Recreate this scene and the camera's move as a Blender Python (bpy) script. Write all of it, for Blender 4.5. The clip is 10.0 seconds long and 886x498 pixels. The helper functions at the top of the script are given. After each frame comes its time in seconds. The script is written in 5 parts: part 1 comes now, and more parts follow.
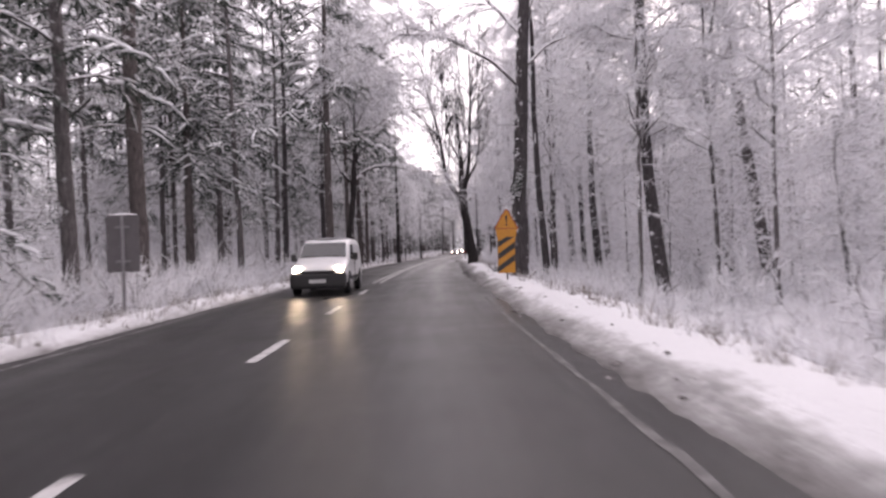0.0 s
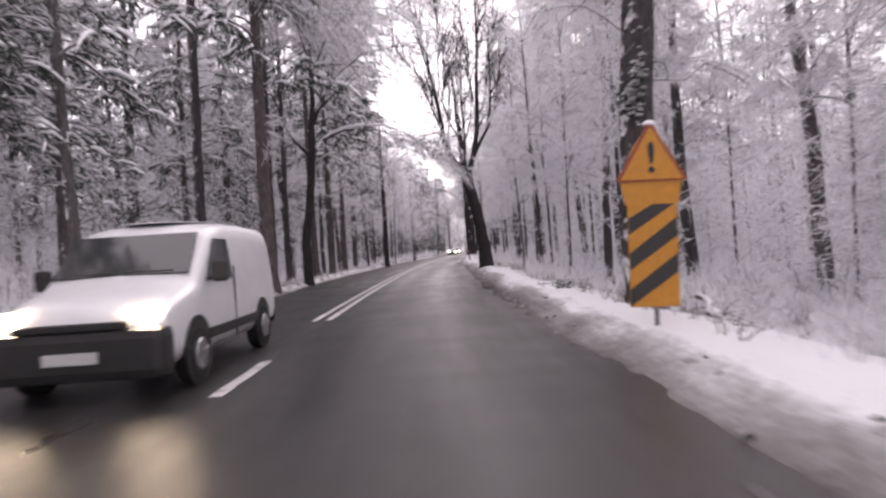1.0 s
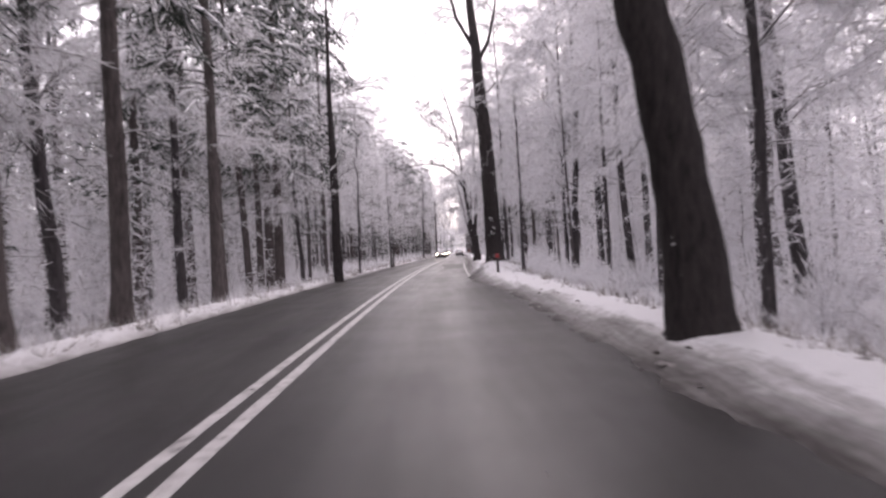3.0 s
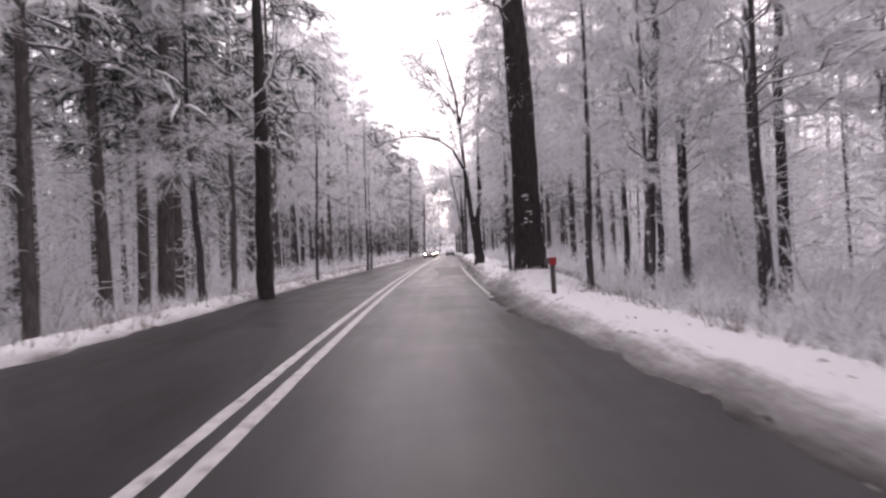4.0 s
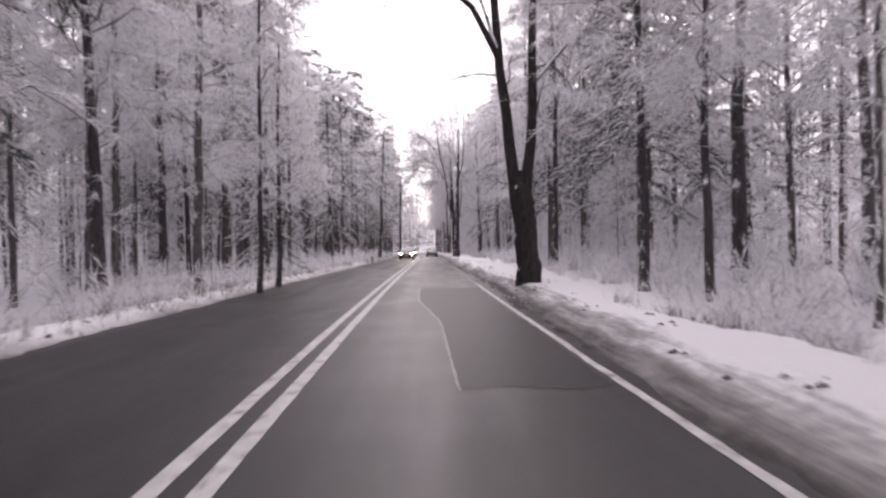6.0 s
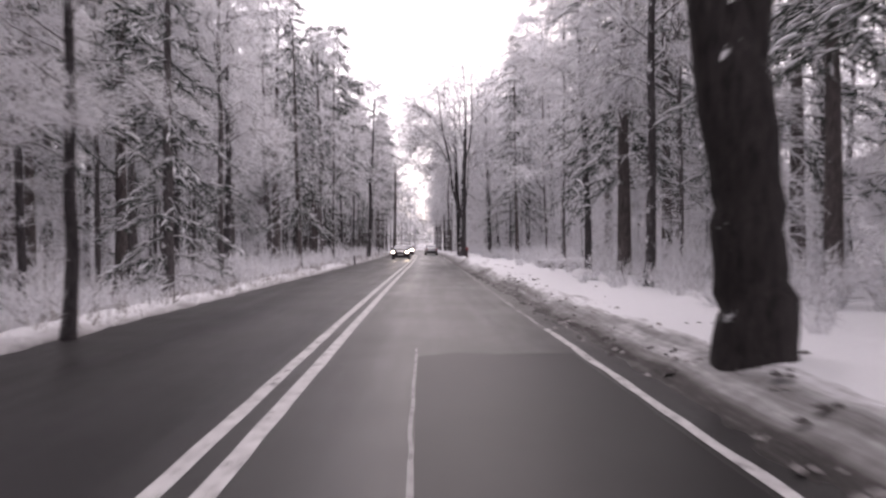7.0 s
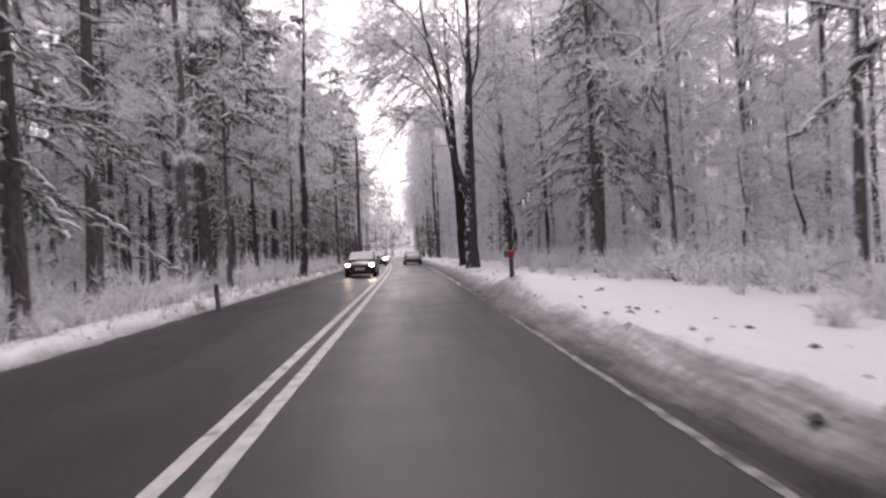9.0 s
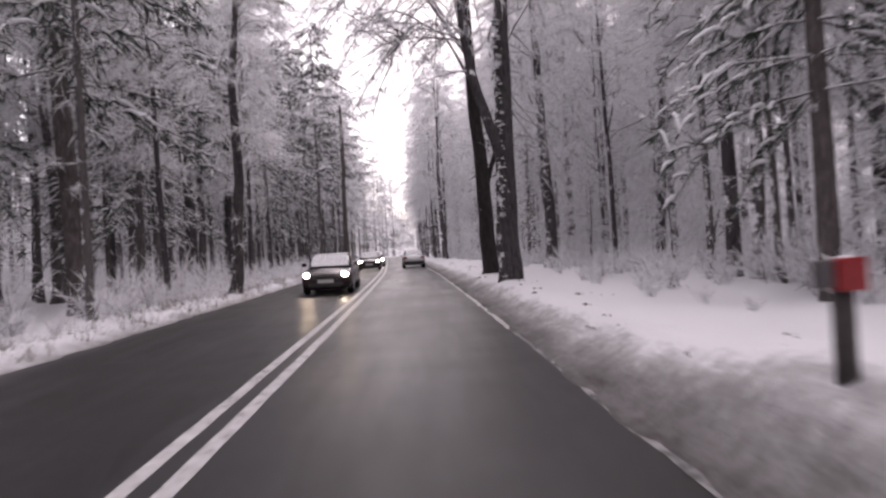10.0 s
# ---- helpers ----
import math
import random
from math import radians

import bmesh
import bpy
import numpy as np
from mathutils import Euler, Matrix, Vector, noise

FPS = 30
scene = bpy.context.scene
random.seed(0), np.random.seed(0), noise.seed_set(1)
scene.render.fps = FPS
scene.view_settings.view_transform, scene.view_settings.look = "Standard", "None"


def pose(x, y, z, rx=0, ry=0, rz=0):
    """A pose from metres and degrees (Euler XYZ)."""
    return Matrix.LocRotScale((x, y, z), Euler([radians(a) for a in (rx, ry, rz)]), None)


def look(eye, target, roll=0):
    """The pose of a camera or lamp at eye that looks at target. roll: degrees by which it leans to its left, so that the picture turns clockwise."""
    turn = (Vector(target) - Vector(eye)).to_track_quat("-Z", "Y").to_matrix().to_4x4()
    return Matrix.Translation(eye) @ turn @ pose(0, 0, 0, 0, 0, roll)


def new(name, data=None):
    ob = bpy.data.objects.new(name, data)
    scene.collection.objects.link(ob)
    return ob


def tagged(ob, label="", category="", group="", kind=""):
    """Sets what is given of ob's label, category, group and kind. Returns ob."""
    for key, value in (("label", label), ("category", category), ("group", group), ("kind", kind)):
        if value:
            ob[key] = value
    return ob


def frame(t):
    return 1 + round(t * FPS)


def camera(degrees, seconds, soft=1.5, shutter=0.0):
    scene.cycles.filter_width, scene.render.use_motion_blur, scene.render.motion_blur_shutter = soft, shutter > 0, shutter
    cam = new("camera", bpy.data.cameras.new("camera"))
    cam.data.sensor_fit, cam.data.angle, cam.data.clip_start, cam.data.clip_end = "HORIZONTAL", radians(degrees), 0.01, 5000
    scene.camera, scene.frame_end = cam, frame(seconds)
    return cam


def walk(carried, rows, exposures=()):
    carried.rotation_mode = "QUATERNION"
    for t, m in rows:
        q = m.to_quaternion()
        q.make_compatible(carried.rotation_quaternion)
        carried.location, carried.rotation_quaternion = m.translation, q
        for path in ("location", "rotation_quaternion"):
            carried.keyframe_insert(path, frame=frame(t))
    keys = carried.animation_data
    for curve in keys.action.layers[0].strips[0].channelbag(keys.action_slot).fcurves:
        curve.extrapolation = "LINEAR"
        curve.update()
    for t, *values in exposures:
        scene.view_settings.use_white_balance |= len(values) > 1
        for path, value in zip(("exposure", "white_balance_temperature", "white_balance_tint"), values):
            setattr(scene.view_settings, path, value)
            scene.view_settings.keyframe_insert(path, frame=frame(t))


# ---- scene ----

# ---------------------------------------------------------------- camera
cam = camera(69.4, 10.0, soft=2.45, shutter=0.25)
# seconds, x, y, z, yaw, pitch, roll: a car on the right lane of a road that bends gently to the right
PATH = [
    (0.0, 0.0, 0.0, 1.315, -2.028, 0.063, 2.041),
    (0.5, 0.029, 6.944, 1.309, -1.945, 0.123, 3.308),
    (1.0, 0.067, 13.91, 1.29, -2.611, 0.051, 3.574),
    (1.5, 0.086, 20.921, 1.325, -2.711, -0.32, 3.135),
    (2.0, 0.113, 27.953, 1.329, -3.363, 0.864, 3.38),
    (2.5, 0.252, 34.822, 1.33, -3.801, 0.457, 3.386),
    (4.0, 1.057, 55.004, 1.325, -5.433, 0.036, 1.76),
    (4.5, 1.423, 61.647, 1.321, -5.97, 0.223, 1.643),
    (5.0, 1.844, 68.224, 1.263, -6.457, -0.348, 2.179),
    (5.5, 2.321, 74.8, 1.268, -7.068, -0.011, 1.037),
    (7.0, 4.118, 94.168, 1.309, -7.816, -0.308, -0.118),
    (7.5, 4.792, 100.572, 1.288, -8.085, 0.23, 0.98),
    (8.0, 5.449, 106.968, 1.325, -8.534, -0.176, 1.563),
    (8.5, 6.185, 113.311, 1.3, -9.09, 1.053, 1.696),
    (9.0, 6.985, 119.631, 1.287, -9.662, 0.092, 2.236),
    (9.5, 7.855, 125.839, 1.318, -9.816, -0.356, 1.339),
    (10.0, 8.727, 131.975, 1.347, -9.321, -0.024, 2.781),
]
EXPOSURES = [(0.0, 0.78, 6750, 25), (1.5, 1.0, 6750, 25), (2.5, 1.0, 6750, 25), (4.5, 0.88, 6750, 25), (7.5, 0.74, 6750, 25), (8.5, 0.71, 6750, 25), (10.0, 0.74, 6750, 25)]
walk(cam, [(t, pose(x, y, z, 90 + pitch, roll, yaw)) for t, x, y, z, yaw, pitch, roll in PATH], EXPOSURES)

# ---------------------------------------------------------------- light: overcast winter sky
world = bpy.data.worlds.new("overcast_sky")
scene.world = world
world.use_nodes = True
wn = world.node_tree.nodes
sky = wn.new("ShaderNodeTexSky")
sky.sky_type = "NISHITA"
sky.sun_disc = False
sky.sun_elevation, sky.sun_rotation = radians(28), radians(20)
veil = wn.new("ShaderNodeMixRGB")
veil.inputs[0].default_value = 0.85
veil.inputs[2].default_value = (10.0, 9.9, 10.1, 1)
world.node_tree.links.new(sky.outputs[0], veil.inputs[1])
world.node_tree.links.new(veil.outputs[0], wn["Background"].inputs[0])
wn["Background"].inputs[1].default_value = 0.1

sun = new("sun", bpy.data.lights.new("sun", "SUN"))
sun.data.energy, sun.data.angle, sun.data.color = 0.6, radians(40), (1.0, 0.97, 0.94)
sun.matrix_world = look((40, 90, 70), (0, 0, 0))


# ---------------------------------------------------------------- the plan
def centre(y):
    """x of the right-hand centre stripe at y."""
    u = min(max(y, -20.0), 178.0) / 100.0
    x = -2.1733 + 5.3437 * u**2 + 1.7542 * u**3 - 1.45266 * u**4 + 0.1107 * u**5
    if y > 178.0:
        x += 0.078 * (y - 178.0)
    if y > 235.0:
        x += 0.0022 * min(y - 235.0, 250.0) ** 2
    return x


def smooth(a, b, v):
    s = min(max((v - a) / (b - a), 0.0), 1.0)
    return s * s * (3 - 2 * s)


def fbm(x, y, s, k=0.0):
    return noise.noise((x / s, y / s, k)) + 0.5 * noise.noise((2.1 * x / s, 2.1 * y / s, k + 7.3))


def wood_floor(off, y):
    """Height of the wood's floor beside the road."""
    a = abs(off)
    if off > 0:
        deep = -0.75 + 1.0 * smooth(85, 105, y)
        bank = 0.27 + 0.15 * smooth(114, 130, y)
        return bank + (deep - bank) * smooth(4.9, 9.0, a)
    deep = -0.85 + 0.65 * smooth(105, 150, y)
    return 0.15 + (deep - 0.15) * smooth(4.2, 8.0, a)


def left_edge(y):
    """Offset of the snow's foot beside the oncoming lane."""
    return -3.25 - 0.38 * smooth(34, 46, y)


def right_edge(y):
    """Offset of the slush's foot beside the driven lane."""
    return 3.8 - 0.25 * smooth(20, 30, y) - 0.51 * smooth(58, 70, y) - 0.26 * smooth(64, 69, y) * (1 - smooth(71.5, 74.5, y)) + 0.1 * smooth(94, 101, y) - 0.12 * smooth(108, 122, y) - 0.1 * smooth(124, 132, y)


def ground_z(off, y):
    """Height of the snow: a trough under the road, cleared berms at its edges, the wood's floor beyond."""
    if off < 0:
        edge = left_edge(y) + 0.13 * fbm(off * 0.5, y, 0.9, 3.0) + 0.06 * fbm(off, y, 0.25, 5.0)
        lift = smooth(0.0, 0.8, edge - off)
        berm = smooth(0.05, 0.3, edge - off) * (1 - smooth(0.7, 1.5, edge - off)) * (0.03 + 0.05 * fbm(off, y * 0.7, 0.55, 2.0))
    else:
        edge = right_edge(y) + 0.08 * fbm(off * 0.4, y, 1.6, 9.0) + 0.02 * fbm(off, y, 0.35, 1.0)
        lift = 0.14 * smooth(0.0, 0.15, off - edge) + 0.86 * smooth(0.1, 1.3, off - edge)
        rough = 0.05
        berm = rough * smooth(0.05, 0.3, off - edge) * (1 - smooth(1.0, 1.8, off - edge)) * fbm(off, y * 0.6, 0.5, 2.0)
    z = -0.06 + (wood_floor(off, y) + 0.06) * lift + berm
    far = smooth(3.6, 6.0, abs(off))
    z += far * (0.10 * fbm(off, y, 2.6, 4.0) + 0.16 * fbm(off, y, 9.0, 6.0))
    z += 0.02 * lift * fbm(off, y, 0.6, 8.0)
    post = 0.25 * smooth(3.2, 3.6, off) * math.exp(-((off - 3.75) ** 2 / 1.2 + (y - 134.9) ** 2 / 4.0))
    mound = smooth(3.3, 3.9, off) * math.exp(-((off - 4.4) ** 2 / 3.0 + (y - 74.2) ** 2 / 5.0))
    bank = smooth(3.35, 3.8, -off) * math.exp(-((off + 4.2) ** 2 / 1.2 + (y - 37.3) ** 2 / 4.5))
    return z + 0.40 * mound + post + 0.2 * bank


def ground_at(x, y):
    return ground_z(x - centre(y), y)


# ---------------------------------------------------------------- materials
def material(name):
    m = bpy.data.materials.new(name)
    m.use_nodes = True
    return m, m.node_tree.nodes, m.node_tree.links, m.node_tree.nodes["Principled BSDF"]


def noise_node(nodes, links, scale, detail=4.0, coords=None, rough=0.55):
    n = nodes.new("ShaderNodeTexNoise")
    n.inputs["Scale"].default_value, n.inputs["Detail"].default_value = scale, detail
    n.inputs["Roughness"].default_value = rough
    if coords is not None:
        links.new(coords, n.inputs["Vector"])
    return n


def ramp_node(nodes, links, source, stops):
    r = nodes.new("ShaderNodeValToRGB")
    while len(r.color_ramp.elements) < len(stops):
        r.color_ramp.elements.new(0.5)
    for e, (p, c) in zip(r.color_ramp.elements, stops):
        e.position = p
        e.color = (*c, 1) if isinstance(c, tuple) else (c, c, c, 1)
    links.new(source, r.inputs[0])
    return r


def mix_node(nodes, links, fac, a, b):
    m = nodes.new("ShaderNodeMixRGB")
    for i, v in ((0, fac), (1, a), (2, b)):
        if isinstance(v, (int, float)):
            m.inputs[i].default_value = v
        elif isinstance(v, tuple):
            m.inputs[i].default_value = (*v, 1)
        else:
            links.new(v, m.inputs[i])
    return m


def math_node(nodes, links, op, a, b=0.0, clamp=False):
    m = nodes.new("ShaderNodeMath")
    m.operation, m.use_clamp = op, clamp
    for i, v in ((0, a), (1, b)):
        if isinstance(v, (int, float)):
            m.inputs[i].default_value = v
        else:
            links.new(v, m.inputs[i])
    return m


def bump_node(nodes, links, height, strength, distance, bsdf):
    b = nodes.new("ShaderNodeBump")
    b.inputs["Strength"].default_value, b.inputs["Distance"].default_value = strength, distance
    links.new(height, b.inputs["Height"])
    links.new(b.outputs[0], bsdf.inputs["Normal"])
    return b


def plain(name, colour, rough=0.6, metal=0.0, vary=0.15, scale=6.0, spec=0.5):
    """A painted or moulded surface with slight dirt."""
    m, n, l, b = material(name)
    co = n.new("ShaderNodeTexCoord").outputs["Object"]
    t = noise_node(n, l, scale, 5, co)
    r = ramp_node(n, l, t.outputs[0], [(0.3, tuple(c * (1 - vary) for c in colour)), (0.7, colour)])
    l.new(r.outputs[0], b.inputs["Base Color"])
    b.inputs["Roughness"].default_value, b.inputs["Metallic"].default_value = rough, metal
    b.inputs["Specular IOR Level"].default_value = spec
    return m


def bark_material(name, dark, light, snow):
    """Bark with vertical ridges and snow caught on upper faces and in patches."""
    m, n, l, b = material(name)
    co = n.new("ShaderNodeTexCoord").outputs["Object"]
    mp = n.new("ShaderNodeMapping")
    mp.inputs["Scale"].default_value = (1, 1, 0.22)
    l.new(co, mp.inputs[0])
    ridge = noise_node(n, l, 16, 6, mp.outputs[0], 0.65)
    col = ramp_node(n, l, ridge.outputs[0], [(0.32, dark), (0.68, light)])
    geo = n.new("ShaderNodeNewGeometry")
    sep = n.new("ShaderNodeSeparateXYZ")
    l.new(geo.outputs["Normal"], sep.inputs[0])
    patch = noise_node(n, l, 2.6, 5, co, 0.7)
    side = math_node(n, l, "MULTIPLY", sep.outputs[0], 0.10)
    up = math_node(n, l, "MULTIPLY", sep.outputs[2], 0.42)
    s1 = math_node(n, l, "SUBTRACT", patch.outputs[0], side.outputs[0])
    s2 = math_node(n, l, "ADD", s1.outputs[0], up.outputs[0])
    fac = ramp_node(n, l, s2.outputs[0], [(0.70 - snow, 0.0), (0.76 - snow, 1.0)])
    mix = mix_node(n, l, fac.outputs[0], col.outputs[0], (0.80, 0.80, 0.82))
    l.new(mix.outputs[0], b.inputs["Base Color"])
    b.inputs["Roughness"].default_value = 0.9
    b.inputs["Specular IOR Level"].default_value = 0.2
    bump_node(n, l, ridge.outputs[0], 0.7, 0.03, b)
    return m


def leaf_material(name, colours, rough=0.8, glow_through=0.0):
    """Fine twigs or needles; each piece has its own shade."""
    m, n, l, b = material(name)
    geo = n.new("ShaderNodeNewGeometry")
    r = ramp_node(n, l, geo.outputs["Random Per Island"], colours)
    l.new(r.outputs[0], b.inputs["Base Color"])
    b.inputs["Roughness"].default_value = rough
    b.inputs["Specular IOR Level"].default_value = 0.15
    if glow_through:
        # thin rime lets light pass
        t = n.new("ShaderNodeBsdfTranslucent")
        l.new(r.outputs[0], t.inputs[0])
        mx = n.new("ShaderNodeMixShader")
        mx.inputs[0].default_value = glow_through
        l.new(b.outputs[0], mx.inputs[1])
        l.new(t.outputs[0], mx.inputs[2])
        l.new(mx.outputs[0], n["Material Output"].inputs[0])
    return m


BARK_PINE = bark_material("pine_bark", (0.045, 0.039, 0.039), (0.15, 0.13, 0.126), 0.0)
BARK_BEECH = bark_material("beech_bark", (0.03, 0.027, 0.029), (0.095, 0.086, 0.089), 0.06)
BARK_OAK = bark_material("oak_bark", (0.018, 0.016, 0.016), (0.055, 0.048, 0.048), -0.05)
# snow-flecked bark whose paler tone also paints distant haze onto trunks
BARK_HAZE_RIME = bark_material("haze_rime_bark", (0.05, 0.045, 0.046), (0.17, 0.155, 0.155), 0.11)
LIMB = bark_material("snowy_limb", (0.07, 0.065, 0.065), (0.16, 0.15, 0.15), 0.26)
FROST = leaf_material("frosted_twig", [(0.0, (0.3, 0.29, 0.29)), (0.12, (0.66, 0.65, 0.66)), (0.35, (0.84, 0.84, 0.86)), (1.0, (0.92, 0.92, 0.94))], 0.8, 0.45)
NEEDLE = leaf_material("pine_needle", [(0.0, (0.022, 0.032, 0.025)), (0.5, (0.05, 0.065, 0.052)), (0.8, (0.13, 0.14, 0.13)), (1.0, (0.45, 0.45, 0.45))])
LYING_SNOW = plain("lying_snow", (0.85, 0.85, 0.87), 0.8, 0, 0.06, 8)
PAD = leaf_material("snow_pad", [(0.0, (0.72, 0.72, 0.74)), (1.0, (0.86, 0.86, 0.88))])


def snow_material():
    m, n, l, b = material("roadside_snow")
    uv = n.new("ShaderNodeUVMap").outputs[0]
    sep = n.new("ShaderNodeSeparateXYZ")
    l.new(uv, sep.inputs[0])
    stretch = n.new("ShaderNodeMapping")
    stretch.inputs["Scale"].default_value = (1.0, 0.3, 1.0)
    l.new(uv, stretch.inputs[0])
    long = noise_node(n, l, 1.7, 6, stretch.outputs[0], 0.7)
    fine = noise_node(n, l, 7.0, 6, uv, 0.7)
    grain = noise_node(n, l, 40.0, 4, uv, 0.6)
    a = math_node(n, l, "MULTIPLY", long.outputs[0], 1.1)
    bb = math_node(n, l, "MULTIPLY", fine.outputs[0], 0.6)
    shift = math_node(n, l, "SUBTRACT", math_node(n, l, "ADD", a.outputs[0], bb.outputs[0]).outputs[0], 0.85)
    u = math_node(n, l, "ADD", sep.outputs[0], shift.outputs[0])
    # thrown slush lies along the driven lane's edge, clean snow beyond it; further on it is rutted
    where = n.new("ShaderNodeMapRange")
    where.inputs[1].default_value, where.inputs[2].default_value = 0.0, 140.0
    l.new(sep.outputs[1], where.inputs[0])
    foot = ramp_node(n, l, where.outputs[0], [(0.12, 0.84), (0.18, 0.86), (0.42, 0.72), (0.485, 0.1), (0.57, 0.06), (0.62, 0.26), (0.72, 0.5), (0.84, 0.3), (0.88, 0.16), (0.94, -0.2)])
    lanes = n.new("ShaderNodeMapping")
    lanes.inputs["Scale"].default_value = (2.4, 0.12, 1.0)
    l.new(uv, lanes.inputs[0])
    rut = noise_node(n, l, 1.6, 5, lanes.outputs[0], 0.6)
    rutted = ramp_node(n, l, where.outputs[0], [(0.12, 0.3), (0.2, 0.9), (0.42, 0.9), (0.49, 0.5), (0.66, 1.5), (0.86, 1.5), (0.95, 0.4)])
    rs = math_node(n, l, "MULTIPLY", math_node(n, l, "SUBTRACT", rut.outputs[0], 0.5).outputs[0], rutted.outputs[0])
    un = math_node(n, l, "SUBTRACT", math_node(n, l, "SUBTRACT", sep.outputs[0], 2.8).outputs[0], foot.outputs[0])
    un = math_node(n, l, "ADD", math_node(n, l, "ADD", un.outputs[0], rs.outputs[0]).outputs[0], math_node(n, l, "MULTIPLY", shift.outputs[0], 0.9).outputs[0])
    r1 = n.new("ShaderNodeMapRange")
    r1.inputs[1].default_value, r1.inputs[2].default_value = -0.2, 1.4
    l.new(un.outputs[0], r1.inputs[0])
    right = ramp_node(n, l, r1.outputs[0], [(0.1, (0.035, 0.032, 0.031)), (0.24, (0.075, 0.069, 0.067)), (0.34, (0.14, 0.132, 0.13)), (0.45, (0.22, 0.212, 0.21)), (0.56, (0.33, 0.324, 0.324)), (0.66, (0.52, 0.515, 0.52)), (0.78, (0.84, 0.84, 0.86))])
    widen = n.new("ShaderNodeMapRange")
    widen.inputs[1].default_value, widen.inputs[2].default_value = 34.0, 46.0
    widen.inputs[3].default_value, widen.inputs[4].default_value = 0.0, 0.38
    l.new(sep.outputs[1], widen.inputs[0])
    v = math_node(n, l, "ADD", math_node(n, l, "ADD", sep.outputs[0], widen.outputs[0]).outputs[0], math_node(n, l, "MULTIPLY", shift.outputs[0], 0.55).outputs[0])
    r2 = n.new("ShaderNodeMapRange")
    r2.inputs[1].default_value, r2.inputs[2].default_value = -3.85, -3.15
    l.new(v.outputs[0], r2.inputs[0])
    left = ramp_node(n, l, r2.outputs[0], [(0.0, (0.84, 0.84, 0.86)), (0.4, (0.5, 0.49, 0.5)), (0.65, (0.24, 0.23, 0.23)), (0.9, (0.09, 0.085, 0.085))])
    which = math_node(n, l, "GREATER_THAN", sep.outputs[0], 0.0)
    mix = mix_node(n, l, which.outputs[0], left.outputs[0], right.outputs[0])
    dirt = ramp_node(n, l, grain.outputs[0], [(0.28, 0.72), (0.45, 1.0)])
    mul = n.new("ShaderNodeMixRGB")
    mul.blend_type, mul.inputs[0].default_value = "MULTIPLY", 0.6
    l.new(mix.outputs[0], mul.inputs[1])
    l.new(dirt.outputs[0], mul.inputs[2])
    l.new(mul.outputs[0], b.inputs["Base Color"])
    b.inputs["Roughness"].default_value = 0.75
    b.inputs["Specular IOR Level"].default_value = 0.25
    h = math_node(n, l, "ADD", fine.outputs[0], math_node(n, l, "MULTIPLY", grain.outputs[0], 0.3).outputs[0])
    bump_node(n, l, h.outputs[0], 0.6, 0.08, b)
    return m


def asphalt_material():
    m, n, l, b = material("wet_asphalt")
    uv = n.new("ShaderNodeUVMap").outputs[0]
    stretch = n.new("ShaderNodeMapping")
    stretch.inputs["Scale"].default_value = (1.0, 0.07, 1.0)
    l.new(uv, stretch.inputs[0])
    streak = noise_node(n, l, 1.1, 5, stretch.outputs[0], 0.6)
    patch = noise_node(n, l, 0.45, 5, uv, 0.6)
    grain = noise_node(n, l, 90, 3, uv, 0.7)
    a = math_node(n, l, "ADD", math_node(n, l, "MULTIPLY", streak.outputs[0], 0.6).outputs[0], math_node(n, l, "MULTIPLY", patch.outputs[0], 0.4).outputs[0])
    usep = n.new("ShaderNodeSeparateXYZ")
    l.new(uv, usep.inputs[0])
    wave = math_node(n, l, "COSINE", math_node(n, l, "MULTIPLY", math_node(n, l, "SUBTRACT", usep.outputs[0], 1.55).outputs[0], 3.9).outputs[0])
    a = math_node(n, l, "ADD", a.outputs[0], math_node(n, l, "MULTIPLY", wave.outputs[0], 0.045).outputs[0])
    col = ramp_node(n, l, a.outputs[0], [(0.3, (0.013, 0.012, 0.012)), (0.7, (0.029, 0.027, 0.028))])
    b.inputs["Specular IOR Level"].default_value = 0.34
    g = ramp_node(n, l, grain.outputs[0], [(0.3, 0.75), (0.7, 1.15)])
    mul = n.new("ShaderNodeMixRGB")
    mul.blend_type, mul.inputs[0].default_value = "MULTIPLY", 1.0
    l.new(col.outputs[0], mul.inputs[1])
    l.new(g.outputs[0], mul.inputs[2])
    l.new(mul.outputs[0], b.inputs["Base Color"])
    ro = ramp_node(n, l, a.outputs[0], [(0.3, 0.26), (0.7, 0.54)])
    l.new(ro.outputs[0], b.inputs["Roughness"])
    bump_node(n, l, grain.outputs[0], 0.25, 0.01, b)
    return m


def paint_material(name="worn_road_paint", worn=0.0, k=1.0):
    """Road paint; worn shifts how much of it has rubbed off."""
    m, n, l, b = material(name)
    uv = n.new("ShaderNodeUVMap").outputs[0]
    wear = noise_node(n, l, 5.0, 6, uv, 0.75)
    r = ramp_node(n, l, wear.outputs[0], [(0.34 + worn, (0.06, 0.057, 0.057)), (0.45 + worn, (0.46 * k, 0.45 * k, 0.45 * k)), (0.7 + worn, (0.68 * k, 0.67 * k, 0.67 * k))])
    l.new(r.outputs[0], b.inputs["Base Color"])
    b.inputs["Roughness"].default_value = 0.55
    return m


SNOW = snow_material()
ASPHALT = asphalt_material()
PAINT = paint_material()
FADED = paint_material("faded_road_paint", 0.09, 0.6)
SEAL = paint_material("crack_seal", 0.03, 0.55)
GHOST = paint_material("rubbed_off_road_paint", 0.12, 0.28)


